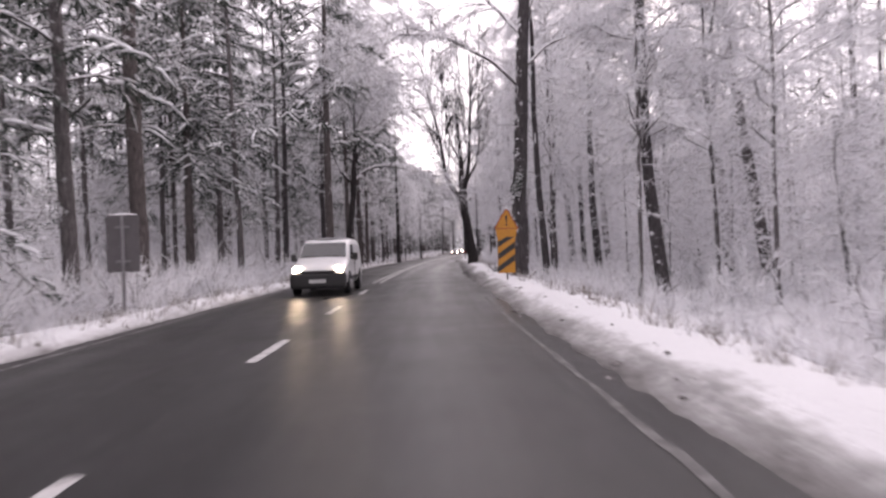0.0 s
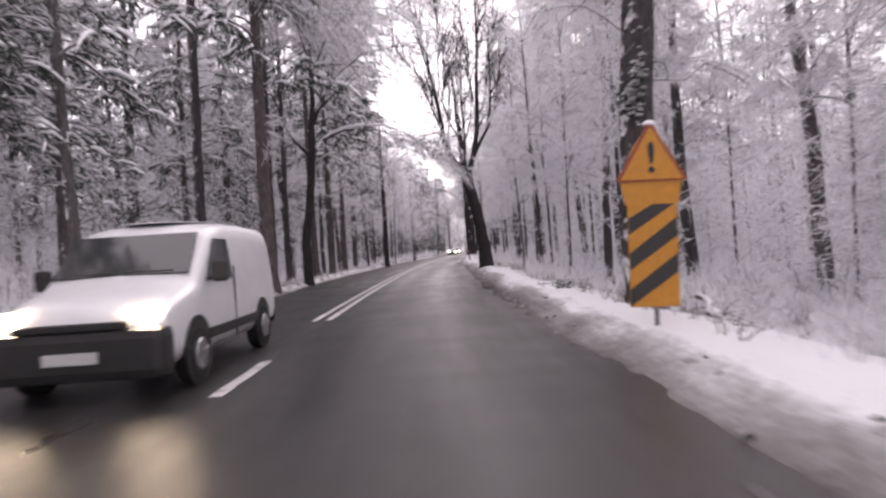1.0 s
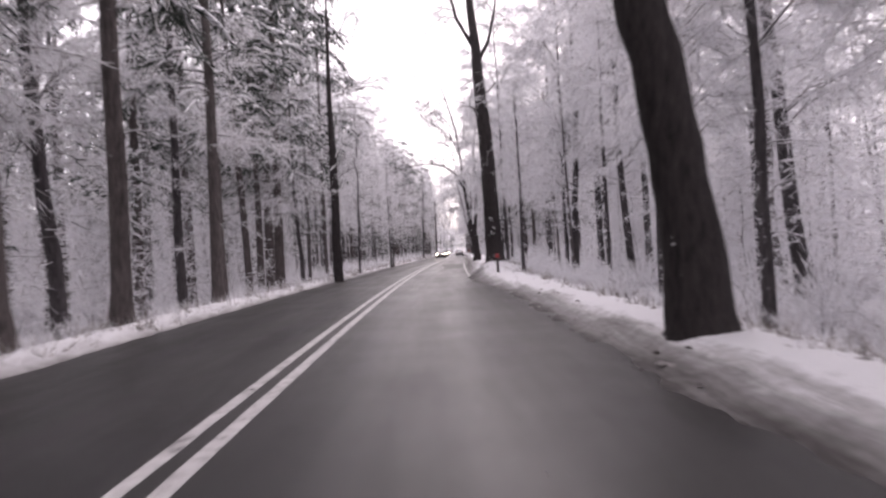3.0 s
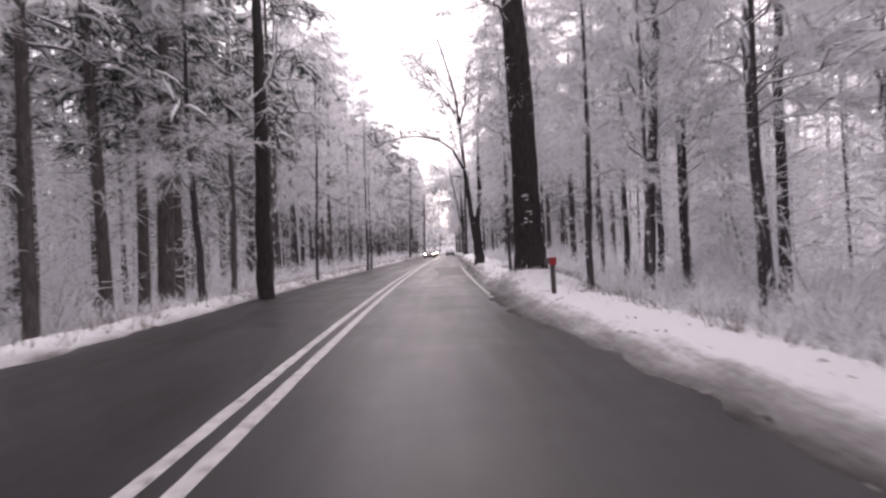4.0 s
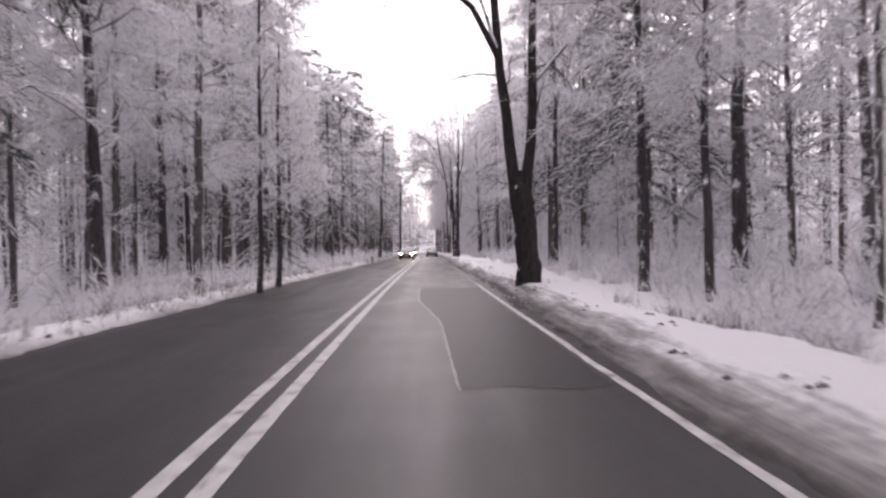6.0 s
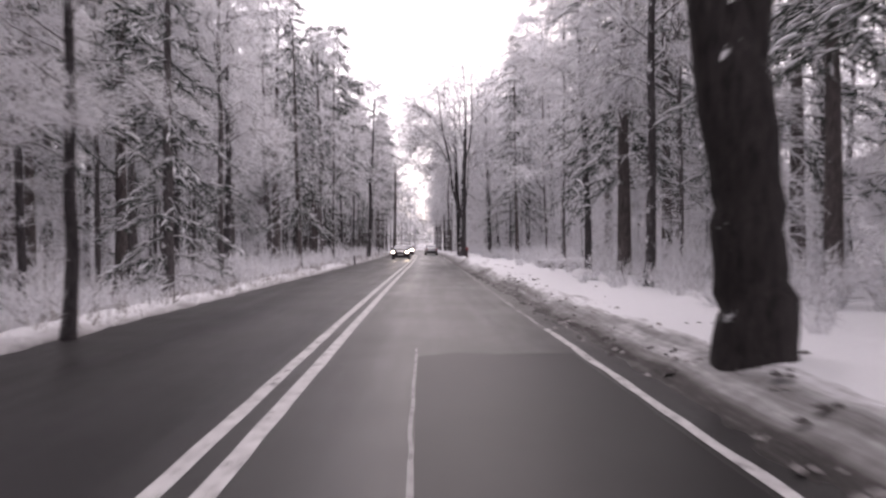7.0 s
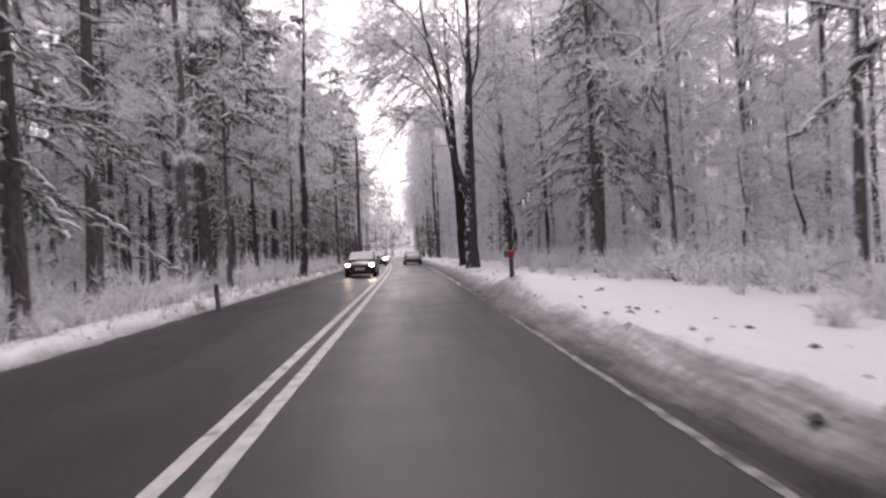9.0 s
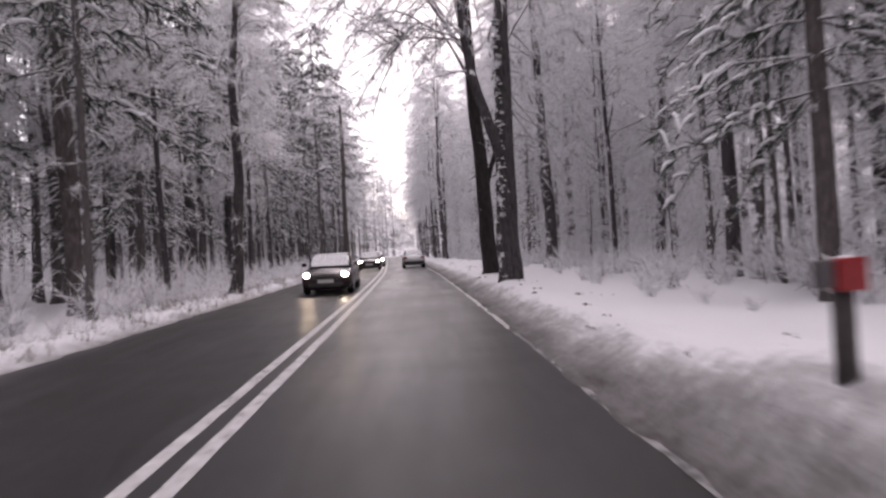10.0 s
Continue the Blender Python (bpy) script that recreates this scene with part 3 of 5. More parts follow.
# the first rows beside the road
def rows_left():
    pine(-5.2, 37.5, 0.27, 0.030)
    pine(-13.7, 46.2, 0.34, 0.020)
    pine(-5.7, 52.0, 0.22, -0.020)
    pine(-17.3, 63.0, 0.34, 0.016)
    pine(-5.2, 55.2, 0.22, 0.0)
    pine(-5.1, 62.0, 0.2, -0.01)
    pine(-5.6, 75.3, 0.28, 0.01)
    pine(-6.9, 74.3, 0.2, -0.09)
    pine(-7.3, 71.1, 0.2, -0.02)
    beech(-4.2, 74.4, 0.12, -0.03)
    beech(-2.0, 85.3, 0.08, 0.0)
    pine(-4.5, 88.2, 0.13, 0.0)
    pine(-18.9, 74.8, 0.34, 0.019)
    pine(-21.5, 76.5, 0.34, 0.035)
    pine(-10.9, 77.9, 0.31, -0.030)
    tree("spruce", -7.3, 82.0, 0.34, 0.0, 1.05, None, 1)
    tree("spruce", -8.6, 89.5, 0.3, 0.0, 1.0, None, 2)
    tree("spruce", -10.4, 69.5, 0.3, 0.0, 1.0, None, 1)
    tree("spruce", -11.5, 55.0, 0.3, 0.0, 1.05, None, 1)
    tree("spruce", -10.8, 30.5, 0.26, 0.0, 1.1, None, 1)
    pine(-10.6, 82.8, 0.34, -0.036)
    pine(-20.4, 83.5, 0.34, 0.012)
    pine(-23.0, 86.0, 0.34, -0.013)
    beech(-9.9, 92.4, 0.18, -0.073)
    pine(-12.2, 95.1, 0.25, -0.023)
    pine(-13.8, 97.8, 0.24, 0.010)
    pine(-11.9, 98.9, 0.26, -0.020)
    beech(-7.6, 99.0, 0.22, 0.000)
    beech(-0.0, 100.7, 0.09, -0.007)
    pine(-10.3, 102.7, 0.30, -0.040)
    beech(0.2, 103.6, 0.10, -0.010)
    pine(-13.9, 109.6, 0.28, 0.023)
    beech(-5.2, 113.8, 0.14, -0.012)
    pine(-7.9, 118.8, 0.34, -0.104)
    beech(-10.6, 119.5, 0.23, -0.015)
    pine(-4.9, 120.4, 0.24, 0.005)
    beech(-5.0, 128.2, 0.30, -0.020)
    beech(-2.7, 129.0, 0.21, 0.010)
    pine(-12.8, 140.2, 0.29, -0.032)
    pine(-2.1, 145.9, 0.34, 0.020)
    pine(0.6, 154.0, 0.36, -0.040)
    beech(5.3, 154.2, 0.21, 0.067)
    pine(-4.8, 156.4, 0.34, -0.034)
    pine(-1.4, 166.5, 0.36, -0.009)
    beech(1.2, 167.6, 0.34, -0.001)
    beech(2.3, 171.4, 0.31, 0.051)


def rows_right():
    beech(8.6, 22.3, 0.26, -0.056)
    beech(13.5, 24.0, 0.26, -0.130)
    beech(14.2, 28.9, 0.26, 0.042)
    beech(5.7, 28.7, 0.19, -0.045)
    beech(7.6, 82.0, 0.13, -0.03)
    beech(12.9, 33.3, 0.26, -0.130)
    beech(17.3, 33.4, 0.24, 0.052)
    beech(10.6, 37.7, 0.26, -0.036)
    beech(17.8, 41.6, 0.26, -0.052)
    beech(9.0, 43.1, 0.22, -0.025)
    beech(11.2, 43.3, 0.20, -0.057)
    beech(19.9, 44.6, 0.26, 0.028)
    beech(13.7, 45.7, 0.26, -0.103)
    beech(12.3, 51.4, 0.26, -0.083)
    beech(8.1, 54.3, 0.15, -0.042)
    beech(12.8, 60.0, 0.26, -0.118)
    beech(15.8, 66.3, 0.29, -0.101)
    beech(6.4, 71.1, 0.10, -0.018)
    beech(12.1, 72.4, 0.21, -0.086)
    beech(13.6, 74.0, 0.21, -0.043)
    beech(24.2, 75.3, 0.26, 0.007)
    beech(6.0, 77.3, 0.07, -0.080)
    beech(10.6, 77.4, 0.23, -0.035)
    beech(12.6, 78.4, 0.14, -0.075)
    beech(10.9, 80.2, 0.14, -0.010)
    beech(14.0, 81.0, 0.22, -0.026)
    beech(6.4, 81.4, 0.07, -0.046)
    beech(14.6, 85.3, 0.18, -0.003)
    beech(10.9, 98.5, 0.15, -0.066)
    beech(14.8, 100.2, 0.26, -0.028)
    beech(12.2, 111.0, 0.15, -0.029)
    tree("spruce", 13.6, 115.8, 0.27, -0.022, 1.0, None, 2)
    tree("spruce", 15.0, 107.5, 0.22, -0.03, 1.0, None, 1)
    tree("spruce", 17.5, 112.0, 0.24, -0.03, 1.05, None, 2)
    tree("spruce", 13.2, 103.4, 0.2, -0.03, 0.95, None, 1)
    tree("spruce", 19.2, 106.5, 0.24, -0.03, 1.05, None, 2)
    tree("spruce", 16.6, 118.5, 0.24, -0.03, 1.0, None, 1)
    tree("spruce", 18.8, 121.5, 0.22, -0.02, 1.0, None, 2)
    tree("spruce", 18.2, 128.5, 0.2, -0.03, 1.0, None, 1)
    beech(13.8, 119.8, 0.16, -0.123)
    tree("spruce", 16.1, 140.6, 0.17, -0.05, 0.9, None, 2)
    beech(19.6, 143.2, 0.20, -0.050)
    beech(18.6, 146.8, 0.20, 0.027)
    beech(21.5, 156.1, 0.23, -0.024)
    beech(17.5, 157.6, 0.26, -0.070)
    beech(20.6, 166.4, 0.21, -0.072)
    beech(21.9, 167.1, 0.26, -0.029)


rows_left()
rows_right()


# ---------------------------------------------------------------- the single large trees along the road
def big_tree(x, y, label, r, stem, limbs, twig_seed, mat, frost=0.03, twigs=16, subs=7, rise=(5, 60), twig_mat=None):
    """A roadside tree of its own shape. stem: points (dx, dy, z, r); limbs: (points, r0) lists."""
    rng = np.random.default_rng(twig_seed)
    t = thing("roadside_tree", Matrix.Translation((x, y, ground_at(x, y) - 0.05)), label, "bare tree", "trees along the road")
    g = Geo()
    s = np.array(stem, float)
    zz = np.linspace(0, 1, 22)
    idx = np.linspace(0, 1, len(s))
    sp = np.stack([np.interp(zz, idx, s[:, c]) for c in range(4)], -1)
    sp[2:-1, :2] += rng.normal(0, 0.02, (19, 2))
    g.tube(sp[:, :3], sp[:, 3], 14, 0)
    part("trunk", g.mesh("trunk", [mat]), None, t)
    c = Geo()
    for points, r0, *more in limbs:
        p = np.array(points, float)
        k = 12
        u, idx = np.linspace(0, 1, k), np.linspace(0, 1, len(p))
        q = np.stack([np.interp(u, idx, p[:, a]) for a in range(3)], -1)
        q[1:] += np.cumsum(rng.normal(0, 0.03, (k - 1, 3)), 0)
        lg = Geo()
        lg.tube(q, np.linspace(r0, max(0.02, r0 * 0.2), k), 8, 0)
        part("limb", lg.mesh("limb", [LIMB if r0 < 0.09 else mat]), None, t)
        for j in range(more[0] if more else subs):
            s0 = rng.uniform(0.3, 1.0)
            at = np.array([np.interp(s0, u, q[:, a]) for a in range(3)])
            d = q[-1] - q[0]
            az = math.atan2(d[1], d[0]) + rng.normal(0, 1.0)
            b1 = limb_path(at, az, radians(rng.uniform(*rise)), rng.uniform(1.2, 3.0), rng.uniform(0.1, 0.7), rng, 6)
            c.tube(b1, np.linspace(0.035, 0.01, 6), 4, 0)
            for _ in range(5):
                w0 = rng.integers(1, 6)
                b2 = limb_path(b1[w0], az + rng.normal(0, 1.0), radians(rng.uniform(-30, 50)), rng.uniform(0.5, 1.3), rng.uniform(0.2, 0.8), rng, 4)
                c.tube(b2, np.linspace(0.014, 0.006, 4), 3, 0)
                uu = rng.uniform(0.1, 1, twigs)
                bb = np.stack([np.interp(uu, np.linspace(0, 1, 4), b2[:, a]) for a in range(3)], -1)
                ww = (b2[-1] - b2[0]) + rng.normal(0, 0.5, (twigs, 3)) + np.array([0, 0, -0.25])
                c.blades(bb, ww, rng.uniform(0.25, 0.6, twigs), rng.uniform(0.5, 1.3, twigs) * frost, rng, 1)
    tagged(part("twig_spray", c.mesh("twig_spray", [twig_mat or LIMB, FROST]), None, t, "fine twigs white with hoarfrost"), kind="stuff")
    STANDING.append((x, y))
    return t


def snow_lumps(t, rows, seed, name="snow_clump"):
    """Snow caught in ivy or on a trunk: (x, y, z, spread, count)."""
    rng = np.random.default_rng(seed)
    g = Geo()
    for x, y, z, spread, count in rows:
        c = np.array([x, y, z]) + rng.normal(0, spread, (count, 3)) * np.array([0.5, 0.0, 1.0])
        c[:, 0] = np.clip(c[:, 0], x - 0.22, x + 0.1)
        c[:, 1] = -0.92 * abs(y) * np.sqrt(np.clip(1 - (c[:, 0] / (abs(y) + 0.02)) ** 2, 0.15, 1))
        g.pads(c, rng.uniform(0.04, 0.095, count), rng, 0)
        b = c + rng.normal(0, 0.08, c.shape)
        g.blades(b, rng.normal(0, 1, b.shape) + np.array([0, -0.3, -0.6]), rng.uniform(0.1, 0.25, count), 0.06, rng, 1)
    tagged(part(name, g.mesh(name, [PAD, NEEDLE]), None, t, "snow clinging to ivy leaves"), kind="stuff")


# forked tree that leans over the verge
big_tree(4.0, 48.9, "thick dark forked tree leaning towards the road", 0.36,
         [(0, 0, -0.4, 0.5), (0, 0, 0.25, 0.40), (-0.12, 0, 1.6, 0.32), (-0.35, 0, 3.2, 0.30), (-0.7, 0, 4.7, 0.29), (-0.85, 0, 5.4, 0.34)],
         [([(-0.9, 0, 5.1), (-1.5, 0, 6.0), (-1.95, 0.1, 7.4), (-2.2, 0.2, 9.6), (-2.9, 0.2, 12.5), (-3.4, 0.1, 15)], 0.22),
          ([(-0.75, 0, 5.1), (-0.3, 0, 6.2), (0.0, 0.1, 7.6), (0.05, 0.2, 10.0), (0.3, 0.3, 13.0), (0.2, 0, 16)], 0.2),
          ([(-0.3, 0, 6.2), (0.35, -0.1, 7.4), (0.7, 0, 9.0), (0.95, 0, 12.0)], 0.12),
          ([(-0.8, 0.1, 5.3), (-0.75, 0.5, 7.0), (-0.8, 0.8, 9.5), (-0.6, 0.9, 13.0)], 0.1),
          ([(-2.0, 0.1, 7.6), (-2.6, -0.3, 9.0), (-3.2, -0.6, 10.6), (-4.6, -0.9, 11.8)], 0.07),
          ([(0.05, 0.2, 9.8), (0.9, 0.6, 11.0), (1.3, 0.8, 13.0)], 0.06),
          ([(-1.7, 0.1, 6.6), (-1.5, 0.3, 8.2), (-1.3, 0.4, 10.5), (-1.5, 0.4, 13.5)], 0.08),
          ([(-2.1, 0.2, 9.0), (-1.7, 0.1, 10.5), (-1.9, 0, 13.0)], 0.06),
          ([(0.4, -0.1, 7.6), (1.1, -0.2, 9.0), (1.6, -0.1, 11.5)], 0.07),
          ([(0.0, 0.1, 7.8), (-0.4, 0.0, 9.4), (-0.3, -0.1, 12.0)], 0.06),
          ([(-1.9, 0.1, 7.2), (-2.5, 0.3, 9.4), (-2.6, 0.4, 12.4)], 0.06),
          ([(0.2, 0.1, 8.4), (0.7, 0.4, 10.4), (0.8, 0.5, 13.6)], 0.06)]
         + [([(x, 0.1, z), (x + dx, 0.1, z + 3.0), (x + 1.5 * dx, 0.2, z + 6.5)], 0.055) for x, z, dx in ((-2.6, 11.0, -0.5), (-2.1, 9.5, 0.1), (-1.6, 10.0, -0.2), (-1.1, 8.5, 0.2), (-0.4, 10.5, -0.2), (0.1, 10.0, 0.2), (0.3, 12.0, 0.5), (0.9, 11.0, 0.4), (-2.8, 12.5, 0.2))], 11, BARK_OAK, 0.014, 8, 15, (55, 86), BARK_OAK)

# tree behind the warning sign, snow in its ivy
t = big_tree(3.75, 24.2, "straight dark tree with snow-covered ivy behind a warning sign", 0.28,
             [(0, 0, -0.4, 0.36), (0, 0, 0.3, 0.30), (0.1, 0, 3.0, 0.27), (0.3, 0, 7.0, 0.25), (0.6, 0, 12.0, 0.2), (0.7, 0, 17.0, 0.08)],
             [([(0.3, 0, 7.2), (-0.8, -0.4, 8.2), (-2.6, -0.8, 9.0), (-4.4, -0.9, 9.0), (-5.6, -1.0, 8.0)], 0.08),
              ([(0.4, 0, 8.0), (1.4, -0.3, 9.0), (2.6, -0.4, 9.2), (3.2, -0.5, 8.2)], 0.07),
              ([(0.5, 0, 9.0), (-0.6, 0.4, 10.4), (-2.4, 0.6, 12.0), (-4.0, 0.4, 12.6)], 0.08),
              ([(0.5, 0, 10.0), (1.6, 0.3, 12.0), (2.2, 0.5, 14.0)], 0.07)], 12, BARK_BEECH, 0.04, 22, 13)
snow_lumps(t, [(-0.05, -0.28, 3.35, 0.2, 60), (0.05, -0.27, 3.75, 0.16, 50), (0.15, -0.27, 4.4, 0.3, 14), (0.2, -0.26, 6.0, 0.3, 16)], 21)

# the old oak on its mound
t = big_tree(5.55, 74.3, "massive old oak with flared roots on a snowy mound", 0.42,
             [(0, 0, -0.5, 0.6), (0, 0, 0.1, 0.52), (-0.02, 0, 0.7, 0.45), (-0.05, 0, 2.2, 0.41), (-0.12, 0, 4.5, 0.38), (-0.22, 0, 6.6, 0.36), (-0.35, 0, 9.5, 0.29), (-0.6, 0, 13.0, 0.2), (-0.9, 0, 17.0, 0.07)],
             [([(-0.4, 0, 10.2), (0.4, 0.2, 11.6), (0.8, 0.3, 13.4), (1.0, 0.4, 16.0)], 0.12),
              ([(-0.5, 0, 11.0), (-1.3, -0.2, 12.4), (-1.8, -0.3, 14.2), (-1.9, 0, 16.5)], 0.12),
              ([(-0.3, 0, 8.6), (0.5, -0.3, 9.2), (1.4, -0.5, 9.4)], 0.06, 4),
              ([(-0.3, 0, 7.4), (-0.9, -0.5, 7.9), (-1.7, -0.8, 8.0)], 0.06, 4)], 13, BARK_OAK, 0.03, 14, 6)
snow_lumps(t, [(-0.26, -0.38, 4.6, 0.4, 26), (-0.22, -0.38, 5.4, 0.25, 10), (-0.12, -0.44, 2.2, 0.1, 6), (-0.08, -0.46, 1.6, 0.12, 7), (-0.45, -0.32, 6.4, 0.15, 14)], 22)

# twin-stemmed tree
big_tree(7.9, 99.8, "dark twin-stemmed tree standing at the verge", 0.3,
         [(0.02, 0, -0.6, 0.47), (0, 0, 0.1, 0.39), (-0.04, 0, 0.8, 0.34), (-0.1, 0, 1.6, 0.32), (-0.2, 0, 2.6, 0.3), (-0.25, 0, 3.4, 0.13)],
         [([(-0.2, 0, 1.7), (-0.42, 0, 3.1), (-0.65, 0, 4.6), (-0.95, 0, 7.0), (-1.2, 0, 9.8), (-1.55, 0.2, 12.5), (-2.6, 0.2, 16)], 0.22),
          ([(-0.1, 0, 1.7), (0.0, 0, 3.1), (0.12, 0, 4.6), (0.15, 0, 7.5), (0.1, 0, 10.5), (0.6, 0.1, 13.5), (0.9, 0.1, 17)], 0.2),
          ([(-0.85, 0, 6.6), (-1.8, -0.2, 8.2), (-3.0, -0.4, 8.8), (-4.4, -0.6, 9.0), (-6.4, -0.7, 8.6), (-7.6, -0.8, 8.0)], 0.1, 20),
          ([(-1.2, 0, 9.8), (-0.6, 0.1, 11.5), (-0.4, 0.2, 14.0)], 0.1),
          ([(0.15, 0, 6.0), (1.2, -0.2, 7.4), (2.6, -0.4, 8.4), (4.0, -0.5, 8.6)], 0.07),
          ([(0.1, 0, 9.0), (0.9, 0.2, 10.2), (1.9, 0.2, 11.6)], 0.06),
          ([(-1.3, 0, 10.6), (-2.6, 0.0, 12.2), (-4.4, 0.1, 13.4)], 0.07),
          ([(-1.2, 0, 9.8), (-2.2, -0.3, 12.0), (-3.6, -0.5, 13.5)], 0.06, 12),
          ([(-0.95, 0, 7.0), (-1.7, 0.2, 9.5), (-2.5, 0.3, 12.0)], 0.06, 12),
          ([(-1.5, 0, 12.0), (-3.2, 0.3, 14.0), (-5.0, 0.4, 15.0)], 0.06, 12),
          ([(0.1, 0, 10.0), (-0.3, 0.2, 12.0), (-0.4, 0.3, 14.5)], 0.06, 10)], 14, BARK_OAK, 0.016, 8, 13, (10, 80), BARK_OAK)


def fan(seed, count, z0, z1, x):
    """Rising limbs round a stem, for a rounded crown."""
    rng = np.random.default_rng(seed)
    limbs = []
    for k in range(count):
        z, az, reach = z0 + (z1 - z0) * k / count, 2.4 * k + rng.normal(0, 0.3), rng.uniform(1.6, 3.0)
        c, s = math.cos(az) * reach, math.sin(az) * reach
        limbs.append(([(x, 0, z), (x + 0.4 * c, 0.4 * s, z + 0.9), (x + 0.8 * c, 0.8 * s, z + 2.2), (x + c, s, z + 3.6)], 0.05, 8))
    return limbs


# pair at the far end of the walk
t = big_tree(13.45, 149.3, "stout tree with snow plastered on its bark and ivy", 0.33,
             [(0, 0, -0.4, 0.396), (0, 0, 0.2, 0.344), (-0.03, 0, 2.0, 0.292), (0.02, 0, 5.0, 0.232), (0.12, 0, 9.0, 0.163), (0.2, 0, 12.0, 0.086), (0.25, 0, 14.5, 0.0258)],
             [([(-0.12, -0.1, 3.3), (-0.5, -0.2, 4.6), (-0.95, -0.2, 6.2), (-1.3, -0.2, 8.6), (-2.0, -0.2, 11.5), (-2.4, 0, 15)], 0.17),
              ([(0.1, 0, 8.0), (0.6, 0, 10.0), (0.7, 0.1, 13.0), (0.5, 0.1, 17.0)], 0.1),
              ([(-1.2, -0.2, 8.0), (-2.4, -0.6, 9.6), (-3.6, -0.9, 10.2), (-4.8, -1.0, 9.4)], 0.06),
              ([(0.1, 0, 6.5), (1.2, 0.2, 8.2), (2.2, 0.3, 9.4)], 0.05),
              ([(-1.6, -0.2, 10.4), (-3.0, -0.3, 12.2), (-4.2, -0.3, 12.8)], 0.06)] + fan(151, 9, 8.0, 13.5, 0.15), 15, BARK_BEECH, 0.026, 16, 17, (10, 75))
snow_lumps(t, [(-0.2, -0.3, 1.9 + 0.4 * i, 0.12, 7) for i in range(14)] + [(-0.45, -0.25, 3.9, 0.12, 14)], 23, "bark_snow")
big_tree(13.9, 153.6, "dark tree with a snow-lined side stem", 0.24,
         [(0, 0, -0.4, 0.36), (0, 0, 0.2, 0.29), (-0.1, 0, 3.0, 0.24), (-0.35, 0, 7.0, 0.19), (-0.5, 0, 10.5, 0.11), (-0.6, 0, 14.0, 0.03)],
         [([(-0.1, 0, 2.8), (0.4, 0, 4.5), (0.7, 0, 7.0), (0.9, 0, 11)], 0.1),
          ([(-0.4, 0, 7.5), (-1.8, -0.3, 9.6), (-3.4, -0.5, 10.4), (-4.6, -0.5, 9.6)], 0.07, 26),
          ([(-0.5, 0, 9.0), (-1.6, -0.8, 11.0), (-3.0, -1.2, 11.6), (-4.2, -1.3, 10.6)], 0.06, 26),
          ([(-0.55, 0, 11.0), (-1.8, 0.2, 13.0), (-3.6, 0.3, 13.6), (-5.2, 0.3, 12.4)], 0.06, 26),
          ([(-0.3, 0, 6.5), (-1.2, -0.5, 8.2), (-2.2, -0.8, 8.6), (-3.0, -0.9, 7.4)], 0.05, 20),
          ([(-0.5, 0, 9.5), (-1.0, 0, 12), (-1.2, 0, 15)], 0.06)] + fan(161, 8, 7.5, 12.5, -0.5), 16, BARK_OAK, 0.024, 18, 14, (-45, 45))

# left side: the tree whose low branch arches over the road
ARCH = [(0.5, 0, 6.05), (0.75, 0, 6.5), (1.35, 0, 6.95), (2.0, 0, 7.2), (2.7, 0, 7.3), (3.8, 0.05, 7.25), (4.5, 0.1, 7.0)]
t = big_tree(-4.83, 43.8, "dark roadside tree with one long branch arching over the road", 0.2,
         [(0, 0, -0.4, 0.30), (0, 0, 0.2, 0.24), (-0.02, 0, 2.0, 0.20), (0.25, 0, 4.2, 0.18), (0.5, 0, 6.3, 0.19), (0.6, 0, 8.0, 0.12), (0.7, 0, 12.0, 0.05)],
         [(ARCH, 0.092, 1),
          ([ARCH[-1], (5.0, 0.1, 6.75), (5.5, 0.1, 6.3), (6.0, 0.1, 5.5)], 0.04, 16),
          ([(3.8, 0.05, 7.2), (4.3, -0.1, 6.5), (4.7, -0.2, 5.9)], 0.03, 6),
          ([(0.6, 0, 7.5), (1.0, 0, 8.3), (1.8, 0, 8.9), (2.9, 0.1, 10.0)], 0.095, 2),
          ([(0.45, 0, 6.0), (-0.3, 0, 6.9), (-0.9, 0.1, 8.2), (-1.5, 0.2, 9.6)], 0.09),
          ([(0.4, 0, 5.6), (1.2, 0.2, 6.2), (2.0, 0.4, 6.2), (2.6, 0.6, 5.8)], 0.05, 4),
          ([(0.6, 0, 8.0), (1.6, 0.1, 9.6), (3.2, 0.2, 10.8), (5.2, 0.3, 11.0)], 0.07, 5),
          ([(0.65, 0, 9.5), (1.4, -0.6, 11.2), (3.0, -1.2, 12.6), (5.4, -1.6, 12.6)], 0.07, 10),
          ([(0.65, 0, 10.0), (0.2, -0.9, 11.8), (0.6, -2.2, 13.2)], 0.06, 16),
          ([(0.7, 0, 11.0), (1.6, 0.3, 13.0), (3.2, 0.5, 14.6)], 0.06, 10)], 17, BARK_OAK, 0.022, 24, 9, (-25, 30))
g = Geo()
g.tube([(x, y, z + 0.06) for x, y, z in ARCH], [0.05, 0.085, 0.085, 0.08, 0.07, 0.06, 0.04], 8, 0)
part("lying_snow", g.mesh("lying_snow", [PAD]), None, t, "ridge of snow along the branch")


